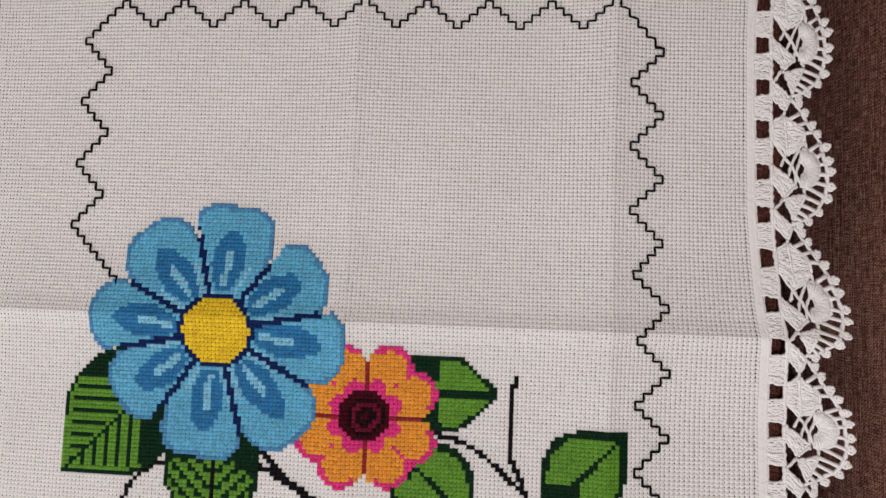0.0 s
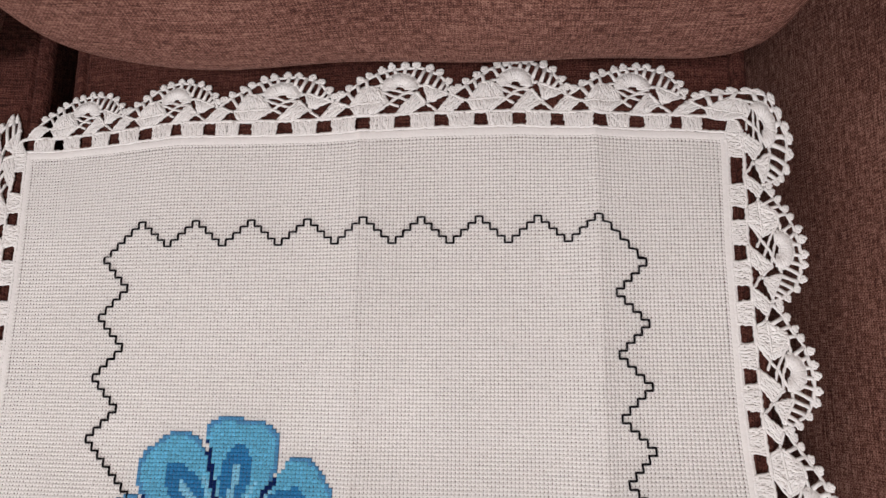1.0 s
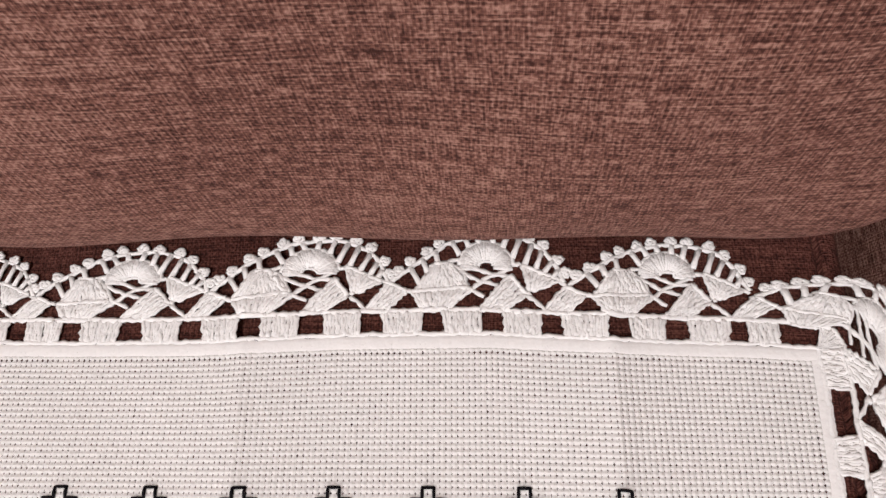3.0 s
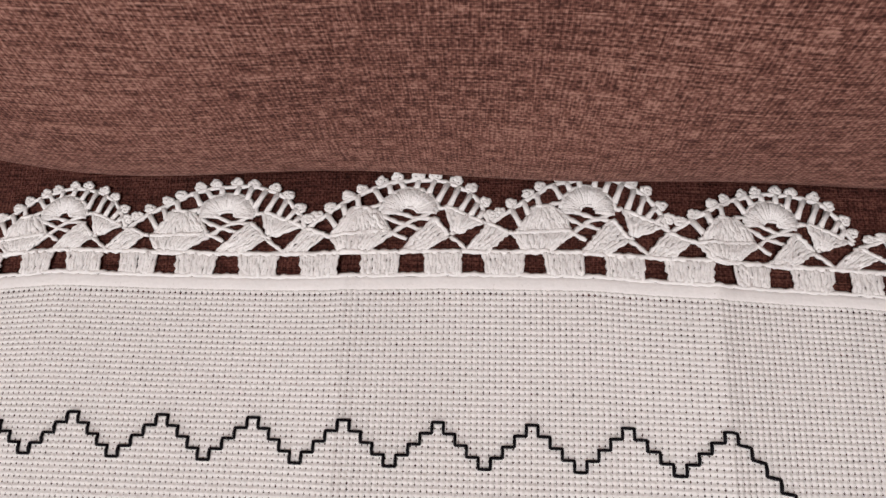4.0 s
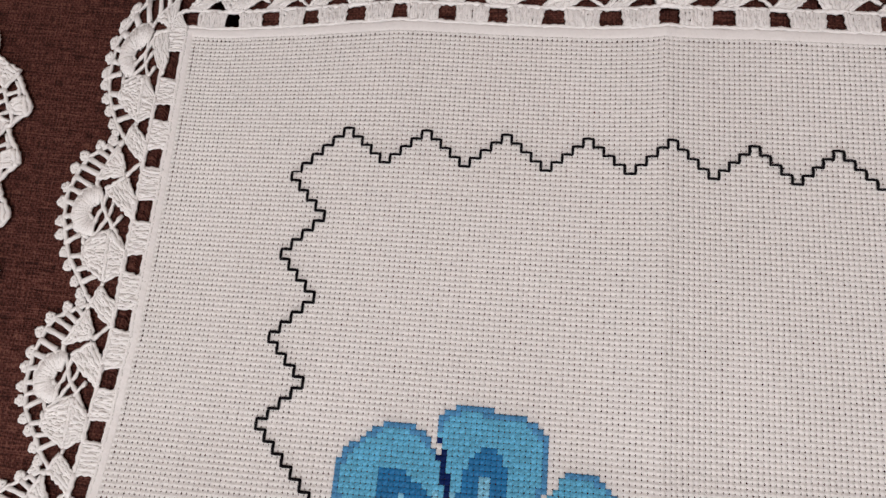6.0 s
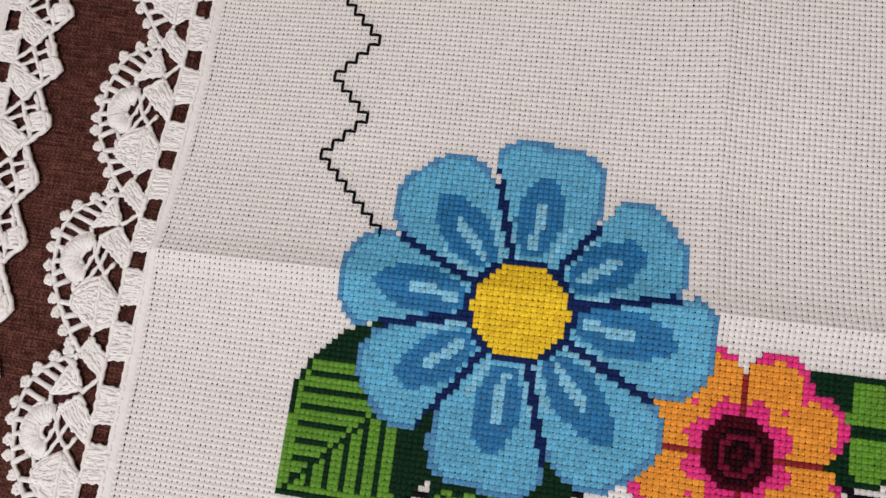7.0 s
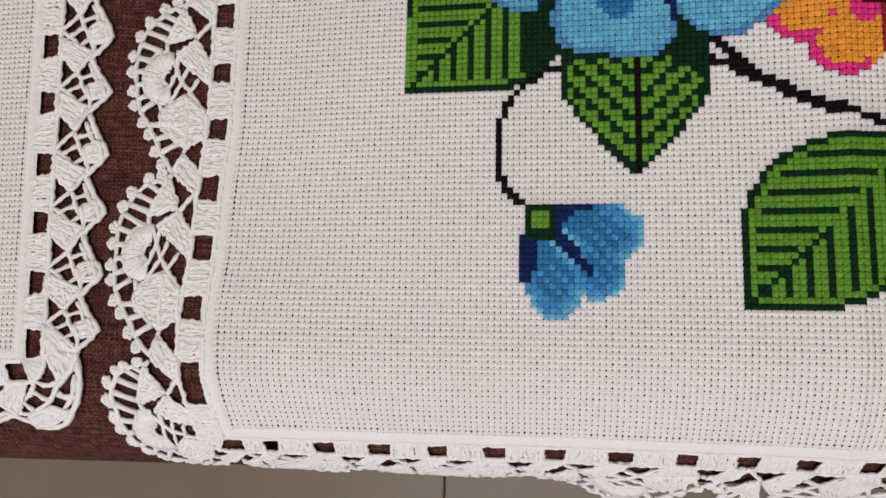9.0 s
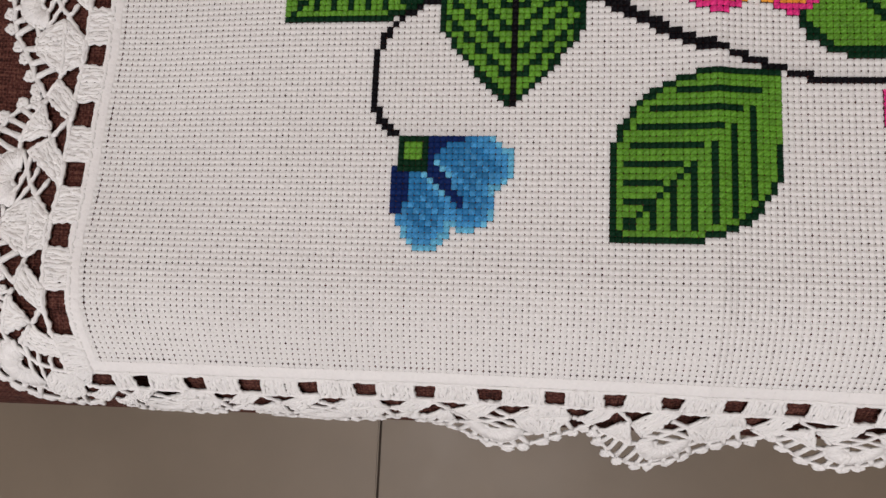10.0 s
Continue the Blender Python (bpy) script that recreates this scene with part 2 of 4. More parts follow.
class Yarn:
    """Collects tubes in some flat space (u, h, z)."""

    def __init__(self):
        self.v, self.f = [], []

    def tube(self, pts, r, sides=5, closed=False, squash=0.7):
        p = np.asarray([(*q, 0.0) if len(q) == 2 else q for q in pts], float)
        k = len(p)
        nxt = np.roll(p, -1, 0) - np.roll(p, 1, 0)
        if not closed:
            nxt[0], nxt[-1] = p[1] - p[0], p[-1] - p[-2]
        side = np.stack([-nxt[:, 1], nxt[:, 0], np.zeros(k)], -1)
        side /= np.maximum(np.linalg.norm(side, axis=1, keepdims=True), 1e-9)
        base = len(self.v)
        rr = np.broadcast_to(np.asarray(r, float), (k,))
        for a in range(k):
            for s in range(sides):
                w = 2 * math.pi * s / sides
                q = p[a] + side[a] * math.cos(w) * rr[a]
                self.v.append((q[0], q[1], q[2] + math.sin(w) * rr[a] * squash))
        for a in range(k if closed else k - 1):
            b = (a + 1) % k
            for s in range(sides):
                e = (s + 1) % sides
                self.f.append((base + a * sides + s, base + a * sides + e, base + b * sides + e, base + b * sides + s))
        if not closed:
            self.f.append(tuple(base + s for s in range(sides))[::-1])
            self.f.append(tuple(base + (k - 1) * sides + s for s in range(sides)))

    def chain(self, pts, r=0.42, step=0.9):
        """A crochet chain: a cord with a bead-like rhythm."""
        q = resample(pts, step)
        r = r * 1.1
        q = [np.asarray(c) + np.array([random.uniform(-.14, .14) for _ in c]) for c in q]
        self.tube(q, [r * (random.uniform(1.1, 1.36) if a % 2 else random.uniform(0.78, 0.98)) for a in range(len(q))])

    def fan(self, p0, p1, q0, q1, gap=0.78, r=0.45, bow=0.0):
        """Side-by-side stitches from the edge p0-p1 to the edge q0-q1."""
        p0, p1, q0, q1 = (np.asarray(a, float) for a in (p0, p1, q0, q1))
        wide = max(np.linalg.norm(p1 - p0), np.linalg.norm(q1 - q0))
        n = max(2, int(round(wide / (gap * 0.84))))
        for a in range(n):
            w = a / (n - 1)
            s, e = p0 + (p1 - p0) * w, q0 + (q1 - q0) * w
            m = (s + e) / 2 + np.array([random.uniform(-.1, .1), random.uniform(-.1, .1)])
            tall = bow + random.uniform(0, 0.12)
            k = max(3, int(np.linalg.norm(e - s) / 1.3) * 2 + 1)
            pts = [(*(s + (e - s) * t + (m - (s + e) / 2) * 4 * t * (1 - t) + np.array([random.uniform(-.16, .16), random.uniform(-.16, .16)])), tall * math.sin(math.pi * t) + random.uniform(-.16, .16)) for t in np.linspace(0, 1, k)]
            self.tube(pts, [r * (random.uniform(1.05, 1.4) if b % 2 else random.uniform(0.66, 0.95)) for b in range(k)], squash=0.55)
        # the looped heads of the stitches close the block at both ends
        for a, b in ((p0, p1), (q0, q1)):
            if bow > 0.15 and np.linalg.norm(b - a) > 2.2:
                self.chain([(*a, 0.15), (*b, 0.15)], 0.4, 0.7)

    def picot(self, c, r=0.62, narrow=1.0):
        n = 6
        turn = random.uniform(0, 1)
        pts = [(c[0] + narrow * r * random.uniform(.85, 1.2) * math.cos(2 * math.pi * k / n + turn), c[1] + r * random.uniform(.85, 1.2) * math.sin(2 * math.pi * k / n + turn), random.uniform(-.05, .15)) for k in range(n)]
        self.tube(pts, [random.uniform(0.34, 0.5) for _ in range(n)], 5, True)

    def done(self, name, place, material, parent, label=""):
        v = np.asarray(self.v, float)
        return link(name, place(v[:, 0], v[:, 1], v[:, 2]), self.f, material, parent, label)


def resample(pts, step):
    p = np.asarray(pts, float)
    d = np.r_[0, np.cumsum(np.linalg.norm(np.diff(p, axis=0), axis=1))]
    n = max(2, int(round(d[-1] / step)) + 1)
    s = np.linspace(0, d[-1], n)
    return np.stack([np.interp(s, d, p[:, k]) for k in range(p.shape[1])], -1)


def smooth_line(pts, step):
    """A Catmull-Rom line through pts."""
    p = np.asarray(pts, float)
    q = np.vstack([2 * p[0] - p[1], p, 2 * p[-1] - p[-2]])
    out = []
    for a in range(1, len(q) - 2):
        for t in np.linspace(0, 1, 8, endpoint=False):
            p0, p1, p2, p3 = q[a - 1], q[a], q[a + 1], q[a + 2]
            out.append(0.5 * (2 * p1 + (p2 - p0) * t + (2 * p0 - 5 * p1 + 4 * p2 - p3) * t * t + (3 * p1 - p0 - 3 * p2 + p3) * t ** 3))
    out.append(p[-1])
    return resample(out, step)


def box(bm, x0, x1, y0, y1, z0, z1, bevel=0.0):
    r = bmesh.ops.create_cube(bm, size=1.0, matrix=Matrix.Translation(((x0 + x1) / 2, (y0 + y1) / 2, (z0 + z1) / 2)) @ Matrix.Diagonal((x1 - x0, y1 - y0, z1 - z0, 1)))
    if bevel:
        bmesh.ops.bevel(bm, geom=list({e for v in r["verts"] for e in v.link_edges}), offset=bevel, segments=2, affect="EDGES")


def box_ob(name, x0, x1, y0, y1, z0, z1, material, parent=None, bevel=0.0):
    bm = bmesh.new()
    box(bm, x0, x1, y0, y1, z0, z1, bevel)
    return part(name, bm, material, parent)


# ---- the room ----
RX0, RX1, RY0, RY1, RZ = -2.004, 2.046, -2.485, 0.665, 2.5
sub = tagged(box_ob("floor", RX0, RX1, RY0, RY1, -0.06, -0.004, GROUT), "dark grout bed of a tiled floor", "floor", kind="structure")
tagged(box_ob("ceiling", RX0, RX1, RY0, RY1, RZ, RZ + 0.1, WHITE), "plain white ceiling", "ceiling", kind="structure")
tagged(box_ob("wall_north", RX0, RX1, RY1, RY1 + 0.1, 0, RZ, PLASTER), "plain pale wall behind the sofa", "wall", kind="structure")
tagged(box_ob("wall_east", RX1, RX1 + 0.1, RY0, RY1, 0, RZ, PLASTER), "plain pale wall", "wall", kind="structure")
tagged(box_ob("wall_west", RX0 - 0.1, RX0, RY0, RY1, 0, RZ, PLASTER), "plain pale wall", "wall", kind="structure")
bm = bmesh.new()
wx0, wx1, wz0, wz1 = WIN[0] - 0.78, WIN[0] + 0.78, WIN[2] - 0.68, WIN[2] + 0.68
box(bm, RX0, wx0, RY0 - 0.15, RY0, 0, RZ)
box(bm, wx1, RX1, RY0 - 0.15, RY0, 0, RZ)
box(bm, wx0, wx1, RY0 - 0.15, RY0, 0, wz0)
box(bm, wx0, wx1, RY0 - 0.15, RY0, wz1, RZ)
tagged(part("wall_south", bm, PLASTER, None), "plain pale wall with a window opening", "wall", kind="structure")

# invented housing for the overhead fill, out of view
fill_lamp = tagged(new("added_fill_lamp"), "added round white housing for the overhead fill light, out of view", "lamp")
bm = bmesh.new()
bmesh.ops.create_cone(bm, cap_ends=True, segments=40, radius1=0.29, radius2=0.24, depth=0.06, matrix=Matrix.Translation((-0.2, -0.55, 2.47)))
part("housing", bm, WHITE, fill_lamp)

# ---- the sofa ----
sofa = tagged(new("sofa"), "brown linen sofa frame with padded armrests and dark legs", "sofa")


def rounded_block(name, cx, cy, cz, w, d, h, power, n, material, lean=0.0, puff=0.0, label="", sag=0.0, yaw=0.0, tilt=0.0, parent=None):
    """A stuffed cushion: a rounded box whose faces bulge; UV in metres."""
    verts, faces, uvs = [], [], []
    for axis in range(3):
        for sign in (-1, 1):
            base = len(verts)
            for a in range(n + 1):
                for b in range(n + 1):
                    # finer towards the edges
                    s, t = math.sin((a / n - 0.5) * math.pi), math.sin((b / n - 0.5) * math.pi)
                    c = [0, 0, 0]
                    c[axis], c[(axis + 1) % 3], c[(axis + 2) % 3] = sign, s, t
                    k = sum(abs(v) ** power for v in c) ** (1 / power)
                    q = [v / k for v in c]
                    bulge = puff * (1 - q[0] ** 2) * (1 - q[2] ** 2)
                    x, y, z = q[0] * w / 2, q[1] * d / 2, q[2] * h / 2
                    y += math.copysign(bulge, y) * abs(q[1])
                    z += sag * (q[0] ** 2) * (1 if q[2] < 0 else 0) * abs(q[2])
                    wob = 0.0025 * math.sin(x * 19 + z * 13) + 0.002 * math.sin(x * 37 - z * 29)
                    verts.append((x, y + wob * q[1], z))
                    uv = ((y, z), (x, z), (x, y))[axis]
                    uvs.append((uv[0] + 0.37 * axis, uv[1]))
            for a in range(n):
                for b in range(n):
                    f = (base + a * (n + 1) + b, base + (a + 1) * (n + 1) + b, base + (a + 1) * (n + 1) + b + 1, base + a * (n + 1) + b + 1)
                    faces.append(f if sign > 0 else f[::-1])
    m = pose(cx, cy, cz, lean, tilt, yaw)
    verts = [m @ Vector(v) for v in verts]
    ob = link(name, verts, faces, material, parent, label, uvs)
    bm = bmesh.new()
    bm.from_mesh(ob.data)
    bmesh.ops.remove_doubles(bm, verts=bm.verts, dist=0.0003)
    bm.to_mesh(ob.data)
    bm.free()
    return ob


def seat_cushion(x0, x1, label):
    """Swept cushion: rounded front, domed top, rounded ends with a stitched seam."""
    y1, z0, re = 0.42, 0.31, 0.006
    prof = [(y1, z0), (y1, 0.0)]
    xs = [x0 + re * (1 - math.cos(a)) for a in np.linspace(0, math.pi / 2, 5)] + [x0 + 0.0075 + 0.0007 * k for k in range(10)] + list(np.linspace(x0 + 0.03, x1 - 0.03, 30)) + [x1 - 0.0075 - 0.0007 * k for k in range(9, -1, -1)] + [x1 - re * (1 - math.cos(a)) for a in np.linspace(math.pi / 2, 0, 5)]
    verts, uvs, faces = [], [], []
    for x in xs:
        e = min(x - x0, x1 - x)
        inset = re - math.sqrt(max(0, re * re - (re - e) ** 2)) if e < re else 0
        groove = -0.0025 * math.exp(-((e - 0.0105) / 0.0012) ** 2)
        top = float(seat_top(min(max(x, x0 + 1e-4), x1 - 1e-4)))
        line = [(y1, z0), (y1, top - 0.02 - inset)]
        lip = float(front(x))
        line += [(y, top - inset + groove) for y in np.linspace(y1 - 0.005, lip, 60)]
        r = FRONT_R
        line += [(lip - (r - inset) * math.sin(a), top - r + (r - inset + groove) * math.cos(a)) for a in np.linspace(0.12, math.pi / 2, 10)]
        line += [(lip - r + inset, z0 + 0.03), (lip - r + 0.02 + inset, z0)]
        s = 0
        for k, (y, z) in enumerate(line):
            if k:
                s += math.hypot(y - line[k - 1][0], z - line[k - 1][1])
            verts.append((x, y, z))
            uvs.append((x, s))
    m = len(verts) // len(xs)
    for a in range(len(xs) - 1):
        for k in range(m - 1):
            faces.append((a * m + k, a * m + k + 1, (a + 1) * m + k + 1, (a + 1) * m + k))
    for a, turn in ((0, -1), (len(xs) - 1, 1)):
        base = len(verts)
        verts += verts[a * m:a * m + m]
        uvs += [(y, z) for _, y, z in verts[a * m:a * m + m]]
        faces.append(tuple(range(base, base + m))[::turn])
    return tagged(link("seat_cushion", verts, faces, LINEN_SHADED, None, label, uvs), category="cushion", group="sofa seat cushions")


seat_cushion(SEAM_X + 0.009, 0.243, "brown linen seat cushion under the cloth")
seat_cushion(-0.78, SEAM_X - 0.009, "brown linen seat cushion beside it")
tagged(rounded_block("back_cushion", 0.028, 0.3555, 0.658, 0.466, 0.205, 0.43, 9, 44, LINEN, -9, 0.006, "plump brown linen back cushion leaning over the cloth", 0.002, -1.8), category="cushion", group="sofa back cushions")
tagged(rounded_block("back_cushion", -0.474, 0.372, 0.664, 0.49, 0.20, 0.43, 14, 30, LINEN, -9, 0.006, "plump brown linen back cushion above the neighbouring seat", 0.002), category="cushion", group="sofa back cushions")
rounded_block("armrest", 0.386, 0.06, 0.36, 0.225, 0.80, 0.56, 9, 30, LINEN, 0, 0.0, "padded brown linen armrest", 0.0, 0.0, 13.0, sofa)
rounded_block("armrest", -0.90, 0.06, 0.36, 0.225, 0.80, 0.56, 9, 16, LINEN, 0, 0.0, "padded brown linen armrest", parent=sofa)
rounded_block("sofa_base", -0.255, 0.08, 0.195, 1.06, 0.70, 0.25, 14, 12, LINEN_SHADED, 0, 0.0, "upholstered brown base", parent=sofa)
rounded_block("sofa_back", -0.255, 0.53, 0.50, 1.10, 0.13, 0.84, 10, 12, LINEN, 0, 0.0, "upholstered brown back", parent=sofa)
for fx in (-0.85, 0.34):
    for fy in (-0.26, 0.42):
        bm = bmesh.new()
        bmesh.ops.create_cone(bm, cap_ends=True, segments=14, radius1=0.018, radius2=0.026, depth=0.085, matrix=Matrix.Translation((fx, fy, 0.0425)))
        part("leg", bm, DARKWOOD, sofa, "dark turned wooden leg")


# ---- woven cloth ----
def weave(name, i0, i1, j0, j1, place, parent, label, material, worked=()):
    nx, ny = 2 * (i1 - i0) + 1, 2 * (j1 - j0) + 1
    gi, gj = np.meshgrid(np.linspace(i0, i1, nx), np.linspace(j0, j1, ny), indexing="ij")
    ai, aj = np.meshgrid(np.arange(nx) % 2, np.arange(ny) % 2, indexing="ij")
    h = np.where((ai == 1) & (aj == 1), 0.0003, np.where((ai == 0) & (aj == 0), -0.00042, -0.0001))
    h = h + np.random.normal(0, 0.00004, h.shape)
    v = place(gi.ravel(), gj.ravel(), h.ravel())
    k = (np.arange(nx - 1)[:, None] * ny + np.arange(ny - 1)[None, :]).ravel()
    faces = np.stack([k, k + 1, k + ny + 1, k + ny], -1).tolist()
    # worked squares are hidden by their stitches, whose holes go through
    faces = [f for f in faces if (i0 + (f[0] // ny) // 2, j0 + (f[0] % ny) // 2) not in worked]
    uv = np.stack([gi.ravel(), gj.ravel()], -1)
    return link(name, v.tolist(), faces, material, parent, label, uv, None, False)


def on_cloth(i, j, h):
    x, y = flat(i, j)
    return drape(x, y, h)


cloth = tagged(new("embroidered_cloth"), "white cross-stitched cloth with crochet lace edging on a sofa seat", "tablecloth")


def hem(name, a, b, place, parent):
    """A rolled, overcast hem along one side, from a to b in squares."""
    p = resample([a, b], 0.42)
    d = (np.asarray(b, float) - np.asarray(a, float))
    d /= np.linalg.norm(d)
    out = np.array([d[1], -d[0]])
    across = ((-1.25, 0.0), (-1.0, 0.09), (-0.4, 0.15), (0.35, 0.18), (0.85, 0.14), (1.05, 0.0))
    v, f = [], []
    for k, q in enumerate(p):
        wob, rib = random.uniform(-.08, .08), (0.07 if k % 2 else -0.05) + random.uniform(-.05, .05)
        for o, z in across:
            w = q + out * (o + wob)
            v.append((w[0], w[1], z + (rib if z else 0)))
    m = len(across)
    for k in range(len(p) - 1):
        for c in range(m - 1):
            f.append((k * m + c, k * m + c + 1, (k + 1) * m + c + 1, (k + 1) * m + c))
    v = np.asarray(v)
    return link(name, place(v[:, 0], v[:, 1], v[:, 2]), f, HEM, parent)


def scaled(place):
    """Heights given in squares too."""
    return lambda u, h, z: place(u, h, z * C)


top_hem = hem("hem", (I0, J0), (I1, J0), scaled(on_cloth), cloth)
hem("hem", (I1, J0), (I1, J1), scaled(on_cloth), cloth)
hem("hem", (I1, J1), (I0, J1), scaled(on_cloth), cloth)
hem("hem", (I0, J1), (I0, J0), scaled(on_cloth), cloth)

BEND = 12.6


def edge_path(i0, i1, j0, j1, place):
    """The way round a cloth: s squares along its edge (clockwise from the top left), h outwards; corners are quarter turns."""
    w, t = i1 - i0, j1 - j0
    legs = [(w, (i0, j0), (1, 0), (0, -1)), (t, (i1, j0), (0, 1), (1, 0)), (w, (i1, j1), (-1, 0), (0, 1)), (t, (i0, j1), (0, -1), (-1, 0))]
    starts = [0.0]
    for length, *_ in legs:
        starts.append(starts[-1] + length + BEND)

    def at(s, h, z):
        s = np.asarray(s, float) % starts[-1]
        h = np.asarray(h, float)
        x, y = np.zeros_like(s), np.zeros_like(s)
        for k, (length, o, d, n) in enumerate(legs):
            on = (s >= starts[k]) & (s < starts[k + 1])
            a = np.clip(s - starts[k], 0, length)
            w2 = np.clip((s - starts[k] - length) / BEND, 0, 1) * math.pi / 2
            nx, ny = n[0] * np.cos(w2) + d[0] * np.sin(w2), n[1] * np.cos(w2) + d[1] * np.sin(w2)
            x = np.where(on, o[0] + d[0] * a + nx * h, x)
            y = np.where(on, o[1] + d[1] * a + ny * h, y)
        return place(x, y, z * C)

    return at, starts


at_edge, ES = edge_path(I0, I1, J0 - 1, J1 + 1, on_cloth)


def spaced(a, b, n):
    return [a + (b - a) * k / n for k in range(n)]


def lace_rows(at, total, eyelets, parent_cloth, name, label):
    """The foundation chains with a row of open eyelets; eyelets: their middles along the edge."""
    y = Yarn()
    y.chain([(s, 4.6) for s in np.arange(0, total + 0.9, 0.9)], 0.46)
    y.chain([(s, 0.35) for s in np.arange(0, total + 0.9, 0.9)], 0.4)
    rows = y.done(name, at, COTTON, parent_cloth, label)
    for e, f in zip(eyelets, eyelets[1:]):
        w = 0.215 * (f - e)
        a, b = e + w + random.uniform(-.3, .3), f - w + random.uniform(-.3, .3)
        y = Yarn()
        y.fan((a + 0.2, 0.2), (b - 0.2, 0.2), (a + random.uniform(-.5, .1), 4.6), (b + random.uniform(-.1, .5), 4.6), 0.58, 0.42, 0.06)
        y.done("lace_block", at, COTTON, rows)
    return rows


def spoke(y, a, b):
    a, b = np.asarray(a, float), np.asarray(b, float)
    y.tube([(*a, 0), (*((a + b) / 2), 0.1), (*b, 0)], [0.66, random.uniform(0.46, 0.56), 0.64])


def along(edge, e, tall):
    """Places a scallop over the eyelets e[0] to e[3] of a straight side."""
    def at(s, h, z):
        return edge(np.interp(s, (-10.45, 0, 10.45, 20.9, 31.35, 41.8), (2 * e[0] - e[1], *e, 2 * e[3] - e[2])), np.where(h > 0, 4.6 + h * tall, 4.6 + h), z)

    return at


def turning(corner, d0, d1, steps, angles, tall, place):
    """Places a scallop round a corner: it comes along d0, leaves along d1, and its stitches fan out by the angles."""
    def at(s, h, z):
        a = np.interp(s, (-3, 0, 10.45, 20.9, 31.35, 35), steps)
        w = np.radians(np.interp(s, (0, 10.45, 20.9, 31.35), angles))
        far = 4.6 + h * tall
        before, after = np.minimum(a, 0), np.maximum(a, 0)
        # outwards is away from d1 before the corner and along d0 after it
        x = corner[0] + d0[0] * before + d1[0] * after + (np.sin(w) * d0[0] - np.cos(w) * d1[0]) * far
        y = corner[1] + d0[1] * before + d1[1] * after + (np.sin(w) * d0[1] - np.cos(w) * d1[1]) * far
        return place(x, y, z * C)

    return at


